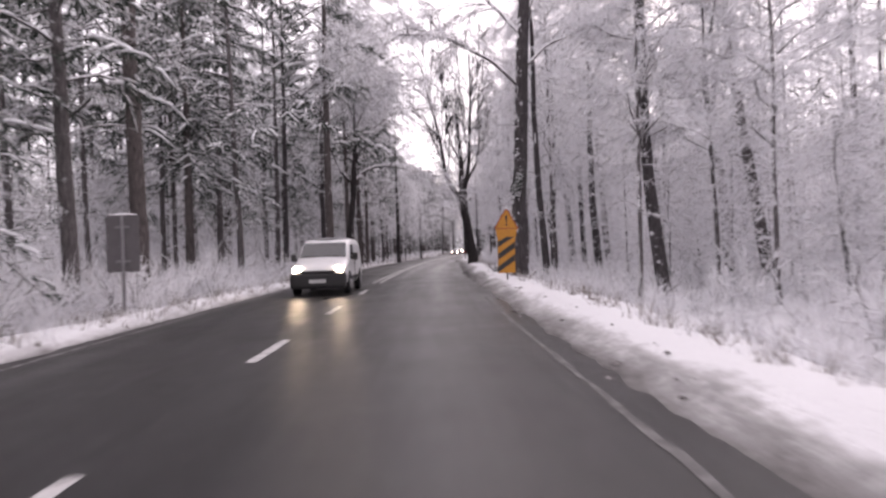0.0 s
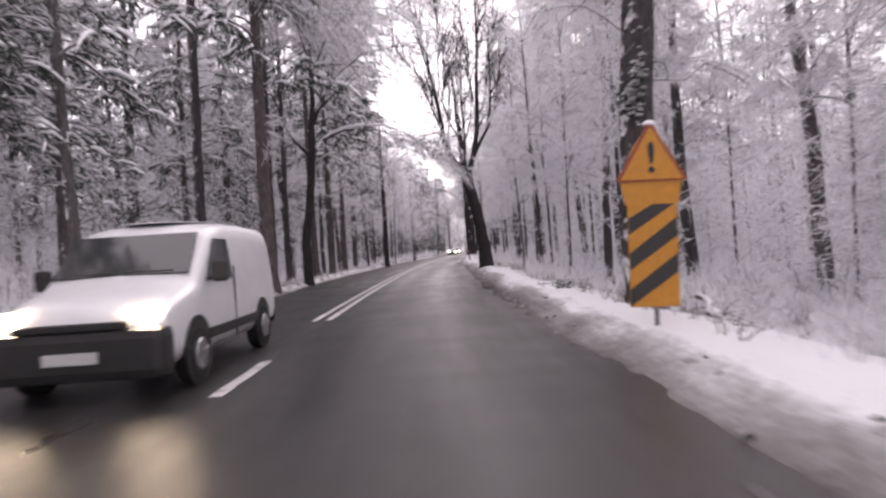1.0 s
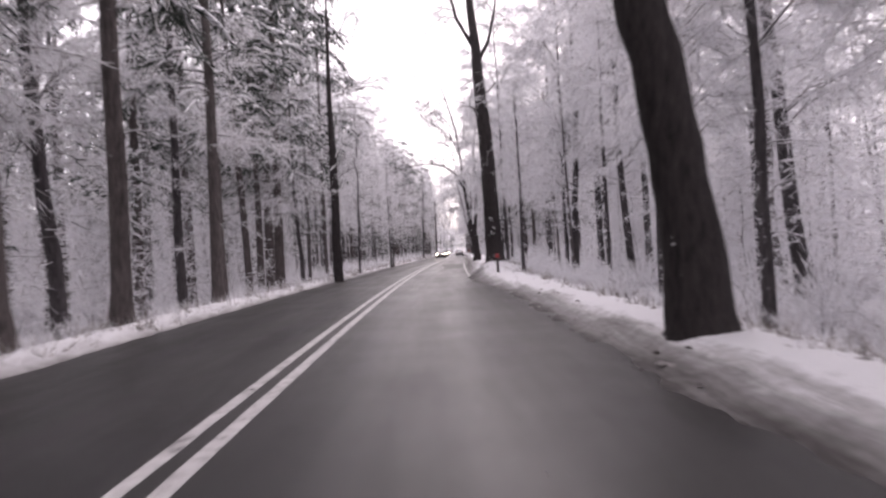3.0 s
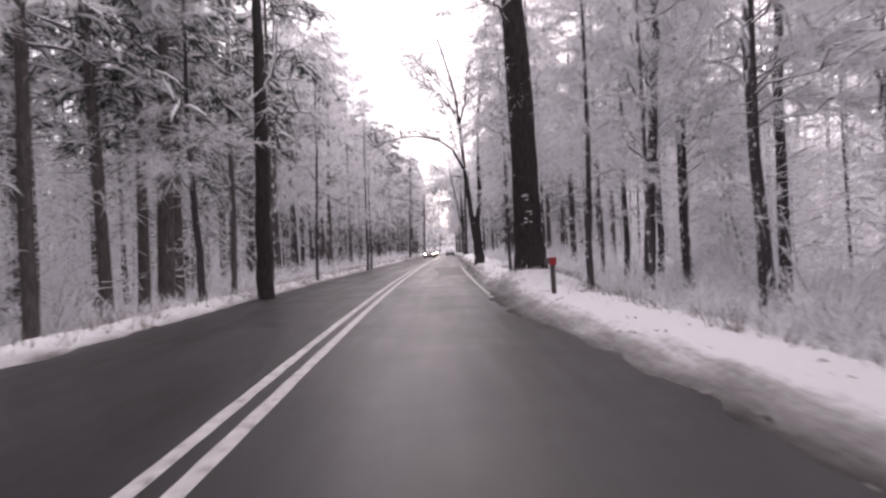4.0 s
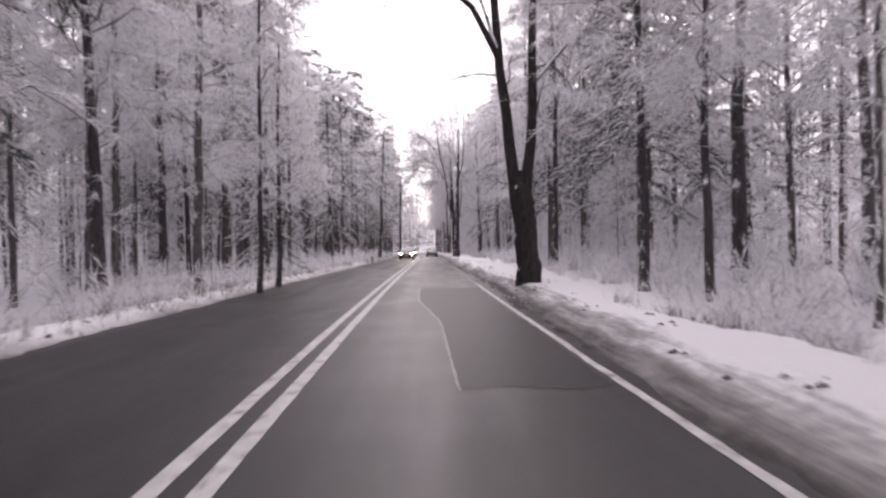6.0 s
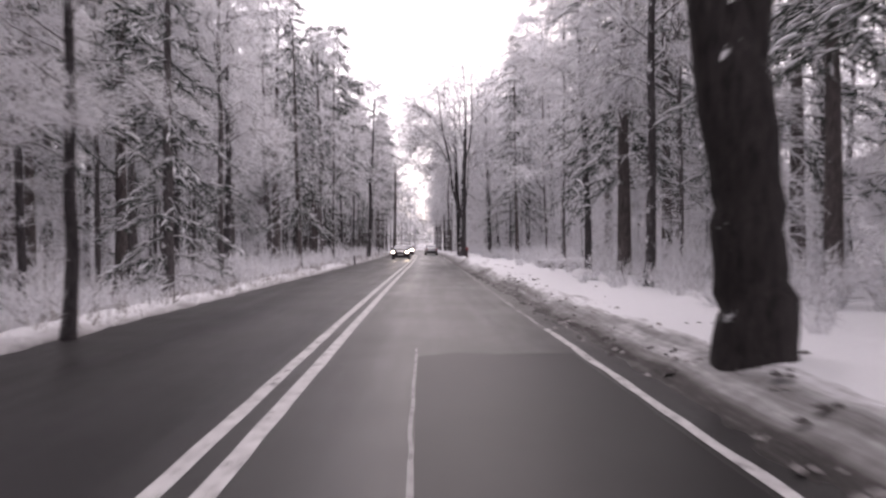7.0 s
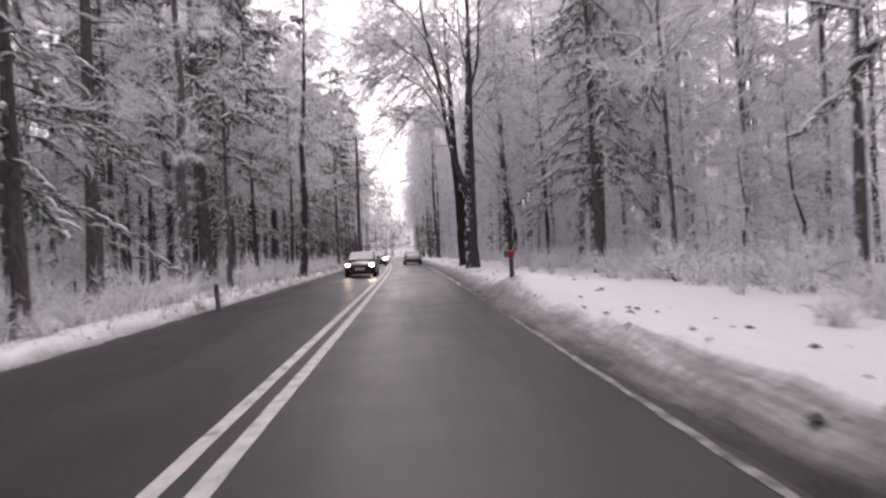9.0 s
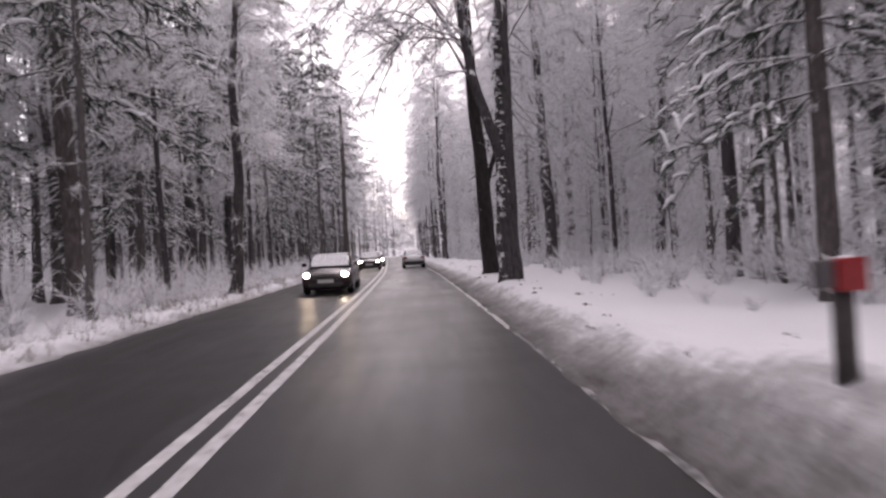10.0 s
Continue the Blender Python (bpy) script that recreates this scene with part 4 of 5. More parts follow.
def overhanging_tree(x, y, seed, spread):
    """A tall tree whose frosted crown leans out over the road, bare of branches below."""
    rng = np.random.default_rng(seed)
    limbs = []
    for k in range(9):
        z, az, reach = 10.8 + 0.8 * k, rng.uniform(-0.9, 0.9), spread * rng.uniform(0.65, 1.15)
        c, s = math.cos(az) * reach, math.sin(az) * reach
        limbs.append(([(0.1, 0, z), (0.35 * c, 0.35 * s, z + 1.2), (0.7 * c, 0.7 * s, z + 1.7), (c, s, z + 1.1)], 0.06, 15))
    big_tree(x, y, "tall slender tree with a hoarfrosted crown leaning over the road", 0.15,
             [(0, 0, -0.4, 0.22), (0, 0, 0.2, 0.18), (0.05, 0, 6.0, 0.15), (0.15, 0, 12.0, 0.11), (0.2, 0, 18.0, 0.04)], limbs, seed + 1, BARK_BEECH, 0.032, 22, 12, (-45, 30))


overhanging_tree(-8.2, 39.5, 71, 7.4)
overhanging_tree(-6.9, 46.0, 73, 6.6)
overhanging_tree(-6.9, 49.6, 75, 4.3)
big_tree(-2.55, 75.0, "straight dark roadside tree with short snowy branches", 0.22,
         [(0, 0, -0.4, 0.32), (0, 0, 0.2, 0.26), (0.0, 0, 3.0, 0.22), (0.05, 0, 6.3, 0.2), (0.0, 0, 9.5, 0.12), (0.1, 0, 16.5, 0.03)],
         [([(0.05, 0, 6.3), (0.5, -0.1, 7.2), (0.75, -0.1, 8.6), (0.6, 0, 10.0)], 0.07, 4),
          ([(0.05, 0, 8.2), (-0.8, 0.2, 8.8), (-1.6, 0.3, 9.9)], 0.05, 5),
          ([(0.0, 0, 9.6), (0.9, 0.1, 10.1), (1.9, 0.2, 10.3)], 0.05, 6),
          ([(0.0, 0, 10.6), (-0.9, 0.1, 11.2), (-1.5, 0.1, 12.4)], 0.045, 4),
          ([(0.05, 0, 12.4), (0.7, 0.1, 13.2), (1.2, 0.1, 14.0)], 0.04, 4),
          ([(0.05, 0, 4.4), (-0.4, -0.2, 4.8), (-1.1, -0.3, 4.7)], 0.03, 2),
          ([(0.05, 0, 5.3), (0.8, -0.2, 5.7), (1.6, -0.3, 5.5)], 0.03, 3)], 18, BARK_OAK, 0.026, 14, 5)
big_tree(9.35, 179.0, "slim pole-like tree with a small snowy top", 0.16,
         [(0, 0, -0.4, 0.2), (0, 0, 0.2, 0.17), (0.0, 0, 5.0, 0.15), (0.05, 0, 9.0, 0.14), (0.0, 0, 12.2, 0.08)],
         [([(0, 0, 11.4), (0.7, 0, 12.4), (1.3, 0.1, 12.6)], 0.05), ([(0, 0, 11.0), (-0.6, 0, 12.0), (-1.0, 0, 12.3)], 0.05)], 20, BARK_PINE, 0.035, 14, 5)
big_tree(-9.3, 21.6, "dark straight pine trunk near a road sign", 0.25,
         [(0, 0, -0.6, 0.34), (0, 0, 0.2, 0.28), (0.0, 0, 4.0, 0.26), (-0.1, 0, 9.0, 0.23), (-0.1, 0, 18.0, 0.08)],
         [([(-0.1, 0, 8.0), (0.6, 0, 8.8), (1.8, 0.1, 9.0)], 0.05), ([(-0.1, 0, 9.0), (-1.2, 0, 10.0), (-2.2, 0.1, 10)], 0.05)], 24, BARK_PINE, 0.03, 14, 5)


# ---------------------------------------------------------------- the wood behind
def clear_of(x, y, d):
    return all(abs(x - a) > d or abs(y - b) > d for a, b in STANDING)


def fill_wood():
    rnd = random.Random(5)
    for side in (-1, 1):
        y = -18.0
        while y < 262:
            for o0 in (8.0, 12.5, 17.5):
                yy = y + rnd.uniform(-2.0, 2.0)
                o = o0 + rnd.uniform(-1.7, 1.7) + ((2.2 if yy > 104 else 0.9) if side > 0 else 0.0)
                x = centre(yy) + side * o
                if not clear_of(x, yy, 1.6):
                    continue
                if side > 0 and yy < 14:
                    x += 5.0
                q = rnd.random()
                if side < 0:
                    dark = 0.7 if yy < 38 else 0.35 if yy < 86 else (0.24 if yy < 132 else 0.32)
                    kind = "pine" if q < dark else ("beech" if q < (0.88 if yy < 132 else 0.78) else "spruce")
                else:
                    kind = "beech" if q < 0.95 or not 104 < yy < 134 else "spruce"
                    if 102 < yy < 132 and q < 0.3:
                        kind = "spruce" if q < 0.2 else "pine"
                thin = side > 0 and yy < 95
                tree(kind, x, yy, rnd.uniform(0.05, 0.11) if thin else (rnd.uniform(0.08, 0.19) if side > 0 else rnd.uniform(0.12, 0.24)), rnd.uniform(-0.05, 0.02), rnd.uniform(0.85, 1.15), haze_rimed=rnd.random() < (0.75 if o0 < 10 else 0.9))
            for _ in range(2 if side > 0 else 1):
                o, yy = rnd.uniform(12.0, 22.0), y + rnd.uniform(-2.5, 2.5)
                x = centre(yy) + side * o
                if clear_of(x, yy, 1.0):
                    tree("sapling", x, yy, rnd.uniform(0.03, 0.07), rnd.uniform(-0.1, 0.05), rnd.uniform(0.6, 1.25))
            if side > 0 and 104 < y < 170:
                for _ in range(2):
                    o, yy = rnd.uniform(9.3, 13.0), y + rnd.uniform(-2.6, 2.6)
                    if clear_of(centre(yy) + o, yy, 0.9):
                        tree("sapling", centre(yy) + o, yy, rnd.uniform(0.03, 0.06), rnd.uniform(-0.1, 0.05), rnd.uniform(0.45, 0.9))
            if side < 0:
                for _ in range(2 if y < 36 else 1 if y < 92 else 4):
                    o, yy = rnd.uniform(9.5, 24.0), y + rnd.uniform(-2.6, 2.6)
                    x = centre(yy) - o
                    if clear_of(x, yy, 1.1):
                        q = rnd.random()
                        tree("pine" if q < (0.75 if yy < 40 else 0.3) else ("spruce" if q < (0.4 if yy < 95 else 0.36 if yy < 120 else 0.45) else "beech"), x, yy, rnd.uniform(0.1, 0.24), rnd.uniform(-0.03, 0.03), rnd.uniform(0.9, 1.15), None, rnd.choice((1, 2)), haze_rimed=rnd.random() < 0.75)
            if side > 0 and 136 < y < 205:
                for _ in range(4):
                    o, yy = rnd.uniform(9.0, 20.0), y + rnd.uniform(-2.5, 2.5)
                    if clear_of(centre(yy) + o, yy, 0.8):
                        tree("beech", centre(yy) + o, yy, rnd.uniform(0.06, 0.12), rnd.uniform(-0.07, 0.0), rnd.uniform(0.8, 1.0), haze_rimed=True)
            y += 5.2
    for side in (-1, 1):
        for yy in np.arange(160, 262, 4.2):
            o = side * rnd.uniform(8.5, 12.5)
            if clear_of(centre(yy) + o, yy, 1.3):
                tree("beech" if side > 0 else rnd.choice(("spruce", "beech", "pine")), centre(yy) + o, yy, rnd.uniform(0.14, 0.22), 0.0, rnd.uniform(1.0, 1.2), None, rnd.randrange(3), haze_rimed=True)
        for yy in np.arange(186, 300, 5.0):
            o = side * rnd.uniform(4.8, 7.0)
            tree("beech" if side > 0 else rnd.choice(("pine", "beech")), centre(yy) + o, yy, rnd.uniform(0.14, 0.25), 0.0, rnd.uniform(0.9, 1.15), haze_rimed=True)


def deep_wood():
    """The stand beyond the first trees: trunks, and boughs of frosted twigs and needles between them."""
    g = Geo()
    rng = np.random.default_rng(9)
    for side in (-1, 1):
        for yy in np.arange(-30, 420, 3.1):
            for o0 in np.arange(20.5, 70, 5.4):
                o = o0 + rng.uniform(-2.2, 2.2)
                y = yy + rng.uniform(-1.5, 1.5)
                x = centre(y) + side * o
                z = wood_floor(side * o, y)
                r = rng.uniform(0.05, 0.12) if side > 0 and yy < 90 else rng.uniform(0.07, 0.17)
                h = rng.uniform(14, 22)
                lx, ly = rng.normal(0, 0.03, 2) * h
                g.tube([(x, y, z - 0.3), (x + lx * 0.4, y + ly * 0.4, z + h * 0.4), (x + lx, y + ly, z + h)], [r, r * 0.8, r * 0.25], 4, 0)
        area = [(13, 20, 6500, 0.8, 20), (20, 34, 22000, 1.0, 20), (34, 50, 18000, 1.35, 20), (50, 80, 18000, 1.9, 20), (15, 30, 16000, 0.9, 6.5), (30, 50, 14000, 1.4, 7), (50, 80, 10000, 2.2, 8), (80, 130, 7000, 3.6, 11), (18, 32, 9000, 0.8, 2.2), (32, 60, 9000, 1.3, 2.8), (60, 110, 5000, 2.4, 4.5)]
        area = [(lo, hi, n, big, tall, 4 if lo < 50 else 25, 300 if lo < 50 else 380) for lo, hi, n, big, tall in area]
        # where the road bends out of sight the stand closes behind it
        area += [(4.5, 24, 16000 if side < 0 else 6000, 1.3, 11, 258, 420)] + ([(8.5, 22, 9000, 0.8, 6.5, 34, 92)] if side < 0 else [(11.5, 21, 7000, 0.8, 8.5, 18, 78), (6.5, 18, 7000, 0.9, 9.5, 163, 215)])
        for lo, hi, n, big, tall, y0, y1 in area:
            n = int(n * (0.92 if side > 0 else 0.8))
            y = rng.uniform(y0, y1, n)
            o = rng.uniform(lo, hi, n)
            z = tall * rng.beta(1.15, 1.3, n) + rng.uniform(-0.2, 0.4, n)
            cx = np.array([centre(a) for a in y]) + side * o
            c = np.stack([cx, y, z - 0.6], -1)
            az = rng.uniform(0, 2 * np.pi, n)
            d = np.stack([np.cos(az), np.sin(az), rng.normal(-0.15, 0.35, n)], -1)
            k = 7
            b = np.repeat(c, k, 0) + np.repeat(d, k, 0) * rng.uniform(0, 1.3, (n * k, 1)) * big + rng.normal(0, 0.13, (n * k, 3)) * big
            w = np.repeat(d, k, 0) + rng.normal(0, 0.45, (n * k, 3)) + np.array([0, 0, -0.2])
            dark = np.repeat((rng.uniform(size=n) < (np.where(abs(y - 48) < 15, 0.46, 0.32) if side < 0 else 0.06)) & (z > (np.where(y > 130, 3.0, np.where(abs(y - 48) < 15, 4.0, 6.0)) if side < 0 else 6.0)), k)
            ln, wd = rng.uniform(0.45, 1.0, n * k) * big, rng.uniform(0.03, 0.085, n * k) * big
            g.blades(b[~dark], w[~dark], ln[~dark], wd[~dark], rng, 1)
            g.blades(b[dark], w[dark], ln[dark], wd[dark] * 1.3, rng, 2)
    # trunks here take the paler bark that stands in for haze
    return tagged(new("deep_wood", g.mesh("deep_wood", [BARK_HAZE_RIME, FROST, NEEDLE])), "depth of the wood, trunks coloured paler for haze and hoarfrosted boughs", "forest", kind="stuff")


STANDING.extend([(14.6, 133.2), (15.4, 132.0)])
deep_wood()
fill_wood()


def undergrowth():
    """Bushes and tall grass under hoarfrost between the trunks."""
    g = Geo()
    rng = np.random.default_rng(77)
    shapes = []
    for _ in range(8):
        s = Geo()
        for _ in range(16):
            az = rng.uniform(0, 2 * np.pi)
            p = limb_path((rng.normal(0, 0.15), rng.normal(0, 0.15), -0.1), az, radians(rng.uniform(45, 85)), rng.uniform(0.6, 1.5), rng.uniform(0.0, 0.4), rng, 5)
            s.tube(p, np.linspace(0.012, 0.005, 5), 3, 0)
            k = 16
            u = rng.uniform(0.2, 1, k)
            b = np.stack([np.interp(u, np.linspace(0, 1, 5), p[:, c]) for c in range(3)], -1)
            w = (p[-1] - p[0]) + rng.normal(0, 0.6, (k, 3))
            s.blades(b, w, rng.uniform(0.2, 0.55, k), rng.uniform(0.015, 0.045, k), rng, 1)
        shapes.append((np.concatenate(s.v), np.concatenate(s.f), np.concatenate(s.m)))
    for side in (-1, 1):
        for y in np.arange(0, 215, 1.15):
            for lo, hi, p in ((4.7, 5.8, 0.8), (5.4, 7.0, 0.95), (5.8, 7.6, 0.95), (6.6, 9.0, 0.95), (7.5, 10.5, 0.9), (9.0, 13.0, 0.85), (13.0, 20.0, 0.6)):
                if (y > 150 and lo > 7 and rng.uniform() < 0.6) or (y < 9 and lo > 7):
                    continue
                bare = side < 0 and 44 < y < 84
                if rng.uniform() > p * (0.5 if side > 0 and lo < 6 else (0.4 if bare else (0.5 if side < 0 and y > 95 else 1))):
                    continue
                o = side * (rng.uniform(lo, hi) + (0.9 if side > 0 else 0.0))
                yy = y + rng.uniform(-0.6, 0.6)
                v, f, m = shapes[rng.integers(8)]
                a = rng.uniform(0, 2 * np.pi)
                sc = rng.uniform(0.6, 1.35) * (0.5 if lo < 5 else (0.8 if lo < 6 else 1.15)) * (0.6 if bare and lo < 9 else (0.72 if side > 0 and lo < 9 else (1.45 if side < 0 and y < 44 and lo > 5 else 1.0)))
                c, s_ = np.cos(a), np.sin(a)
                w = v @ np.array([[c, s_, 0], [-s_, c, 0], [0, 0, 1]]) * sc
                w = w + np.array([centre(yy) + o, yy, ground_z(o, yy)])
                g.v.append(w)
                g.f.append(f + g.n)
                g.m.append(m)
                g.n += len(w)
    return tagged(new("undergrowth", g.mesh("undergrowth", [LIMB, FROST])), "low bushes and tall grass white with hoarfrost", "undergrowth", kind="stuff")


undergrowth()


def verge_grass():
    """Dry and frosted grass standing out of the verges' snow."""
    g = Geo()
    rng = np.random.default_rng(88)
    for side, lo, spread, n in ((-1, 3.95, 0.75, 2600), (1, 5.1, 0.6, 800)):
        for _ in range(n):
            y = rng.uniform(2, 185 if side < 0 else 95)
            o = side * (lo + (0.0 if side > 0 or y > 40 else -0.35) + abs(rng.normal(0, spread)))
            k = rng.integers(5, 12)
            b = np.array([centre(y) + o, y, ground_z(o, y) - 0.03]) + rng.normal(0, 0.07, (k, 3)) * np.array([1, 1, 0.1])
            w = rng.normal(0, 0.45, (k, 3)) + np.array([0, 0, 1.0])
            g.blades(b, w, rng.uniform(0.1, 0.42, k), rng.uniform(0.008, 0.022, k), rng, 0 if rng.uniform() < 0.5 else 1)
    # the oak's mound carries matted grass
    for _ in range(420):
        y, o = rng.normal(73.6, 2.3), rng.uniform(3.75, 6.4)
        k = rng.integers(4, 9)
        b = np.array([centre(y) + o, y, ground_z(o, y) - 0.03]) + rng.normal(0, 0.09, (k, 3)) * np.array([1, 1, 0.1])
        w = rng.normal(0, 0.7, (k, 3)) + np.array([0, 0, 0.8])
        g.blades(b, w, rng.uniform(0.06, 0.22, k), rng.uniform(0.008, 0.02, k), rng, 0 if rng.uniform() < 0.45 else 1)
    return tagged(new("verge_grass", g.mesh("verge_grass", [STRAW, FROST])), "dry grass tufts with hoarfrost in the verge snow", "grass", kind="stuff")


STRAW = leaf_material("dry_grass", [(0.0, (0.07, 0.055, 0.045)), (0.5, (0.17, 0.14, 0.12)), (1.0, (0.42, 0.39, 0.37))])
verge_grass()


# ---------------------------------------------------------------- signs and posts
YELLOW = plain("sign_yellow", (0.54, 0.225, 0.01), 0.45, 0, 0.2, 9)
BLACK = plain("sign_black", (0.02, 0.018, 0.016), 0.5, 0, 0.3, 9)
SIGN_RED = plain("sign_red", (0.29, 0.055, 0.015), 0.45, 0, 0.2, 9)
STEEL = plain("galvanised_steel", (0.26, 0.25, 0.26), 0.5, 0.6, 0.25, 12)
GREY_BACK = plain("sign_back_grey", (0.12, 0.11, 0.115), 0.6, 0.1, 0.2, 5)
POST_DARK = plain("weathered_post", (0.07, 0.06, 0.06), 0.8, 0, 0.4, 14)
REFLECTOR = plain("red_reflector", (0.34, 0.02, 0.024), 0.3, 0, 0.25, 20)


def prism(points, depth, bevel=0.0):
    """A flat plate: outline (x, z), facing -y, with its thickness behind it."""
    bm = bmesh.new()
    vs = [bm.verts.new((x, 0, z)) for x, z in points]
    face = bm.faces.new(vs)
    ext = bmesh.ops.extrude_face_region(bm, geom=[face])
    bmesh.ops.translate(bm, vec=(0, depth, 0), verts=[v for v in ext["geom"] if isinstance(v, bmesh.types.BMVert)])
    bmesh.ops.recalc_face_normals(bm, faces=bm.faces)
    if bevel:
        bmesh.ops.bevel(bm, geom=list(bm.edges), offset=bevel, segments=1, affect="EDGES")
    return bm


def rod(r, z0, z1, sides=12, x=0.0, y=0.0, r1=None):
    bm = bmesh.new()
    bmesh.ops.create_cone(bm, cap_ends=True, segments=sides, radius1=r, radius2=r if r1 is None else r1, depth=z1 - z0, matrix=Matrix.Translation((x, y, (z0 + z1) / 2)))
    for f in bm.faces:
        f.smooth = len(f.verts) == 4
    return bm


def snow_cap(size, at, seed=0):
    """A rounded heap of snow lying on a top."""
    rng = random.Random(seed)
    bm = bmesh.new()
    bmesh.ops.create_uvsphere(bm, u_segments=14, v_segments=8, radius=0.5, matrix=Matrix.Translation(at) @ Matrix.Diagonal((*size, 1)))
    for v in bm.verts:
        if v.co.z < at[2]:
            v.co.z = at[2] + (v.co.z - at[2]) * 0.2
        v.co += Vector((rng.uniform(-1, 1), rng.uniform(-1, 1), rng.uniform(-0.5, 0.5))) * 0.05 * min(size)
    for f in bm.faces:
        f.smooth = True
    return bm


def warning_sign(x, y):
    t = thing("warning_sign", pose(x, y, ground_at(x, y), 0, 1.5, -4), "yellow triangular warning sign above a black and yellow striped board", "road sign")
    part("post", rod(0.03, -0.4, 2.25, 12, 0.03, 0.05), STEEL, t)
    part("backing", prism([(-0.31, 1.42), (0.31, 1.42), (0.37, 1.74), (0.2, 2.1), (0.05, 2.3), (-0.05, 2.3), (-0.2, 2.1), (-0.37, 1.74)], 0.02), YELLOW, t, "yellow backing plate")
    tri = part("triangle", prism([(-0.39, 1.69), (0.39, 1.69), (0.41, 1.72), (0.03, 2.36), (-0.03, 2.36), (-0.41, 1.72)], 0.012), SIGN_RED, t, "warning triangle with a thin red rim")
    tri.location.y = -0.02
    face = part("face", prism([(-0.36, 1.715), (0.36, 1.715), (0.01, 2.315), (-0.01, 2.315)], 0.006), YELLOW, tri)
    face.location.y = -0.008
    mark = bpy.data.curves.new("exclamation_mark", "FONT")
    mark.body, mark.size, mark.align_x, mark.extrude, mark.offset = "!", 0.5, "CENTER", 0.003, 0.008
    ob = new("exclamation_mark", mark)
    bpy.context.view_layer.update()
    me = bpy.data.meshes.new_from_object(ob.evaluated_get(bpy.context.evaluated_depsgraph_get()))
    bpy.data.objects.remove(ob)
    em = part("exclamation_mark", me, None, tri)
    em.data.materials.clear()
    em.data.materials.append(BLACK)
    em.matrix_basis = pose(0, -0.014, 1.80, 90, 0, 0)
    board = part("striped_board", prism([(-0.29, 0.22), (0.29, 0.22), (0.29, 1.43), (-0.29, 1.43)], 0.015, 0.003), YELLOW, t, "yellow board with black diagonal stripes")
    board.location.y = -0.004
    for k in range(3):
        z = 0.22 + 0.42 * k
        s = part("stripe", prism([(-0.285, z + 0.01), (-0.285, z + 0.21), (0.285, min(z + 0.63, 1.425)), (0.285, z + 0.41 if k < 2 else 1.36)] if k < 2 else [(-0.285, z + 0.01), (-0.285, z + 0.2), (0.0, 1.425), (0.26, 1.425)], 0.004), BLACK, board)
        s.location.y = -0.006
    part("snow_cap", snow_cap((0.16, 0.08, 0.1), (0.0, 0.0, 2.36), 3), LYING_SNOW, t)


warning_sign(2.85, 21.3)


def sign_back(x, y):
    t = thing("road_sign", pose(x, y, ground_at(x, y), 0, 0, 8), "grey back of a tall road sign on a pale post", "road sign")
    part("post", rod(0.035, -0.4, 2.3, 12), STEEL, t)
    part("plate", prism([(-0.34, 1.0), (0.34, 1.0), (0.36, 1.03), (0.36, 2.3), (0.33, 2.33), (-0.33, 2.33), (-0.36, 2.3), (-0.36, 1.03)], 0.02), GREY_BACK, t).location.y = 0.04
    for z in (1.25, 2.05):
        part("clamp", box_bm((0.3, 0.03, 0.05), (0, 0.02, z), 0.006), STEEL, t)
    part("snow_cap", snow_cap((0.7, 0.07, 0.08), (0, 0.05, 2.33), 4), LYING_SNOW, t)


sign_back(-6.9, 15.1)


def reflector_post(x, y, tall, turn):
    t = thing("reflector_post", pose(x, y, ground_at(x, y), 1.5, -2, turn), "dark short post with red reflector and snow on top", "marker post", "marker posts")
    part("post", rod(0.056, -0.35, tall, 14), POST_DARK, t)
    part("reflector", box_bm((0.16, 0.05, 0.17), (0.0, -0.07, tall - 0.06), 0.012), REFLECTOR, t, "red reflector plate")
    part("side_plate", box_bm((0.09, 0.05, 0.14), (-0.125, -0.05, tall - 0.05), 0.01), GREY_BACK, t, "small grey plate")
    part("snow_cap", snow_cap((0.12, 0.1, 0.05), (0.02, 0, tall + 0.005), 6), LYING_SNOW, t)


reflector_post(11.29, 134.9, 0.62, -8)
reflector_post(4.85, 69.0, 0.79, -4)


def marker_post(x, y, tall, label):
    t = thing("marker_post", pose(x, y, ground_at(x, y), -1, -4, 5), label, "marker post", "marker posts")
    part("post", box_bm((0.11, 0.06, tall + 0.4), (0, 0, tall / 2 - 0.2), 0.012), GREY_BACK, t)
    part("band", box_bm((0.115, 0.064, 0.14), (0, 0, tall - 0.14), 0.006), POST_DARK, t)
    part("snow_cap", snow_cap((0.14, 0.09, 0.06), (0, 0, tall), 7), LYING_SNOW, t)


marker_post(4.1, 136.3, 0.72, "grey roadside marker post in the snow bank")


def stump(x, y):
    t = thing("stump_post", pose(x, y, ground_at(x, y), 0, 2, 0), "short dark stump post with a cap of snow", "post")
    part("post", rod(0.085, -0.3, 0.48, 10, r1=0.075), POST_DARK, t)
    part("snow_cap", snow_cap((0.22, 0.2, 0.13), (0, 0, 0.48), 8), LYING_SNOW, t)


stump(15.6, 139.9)


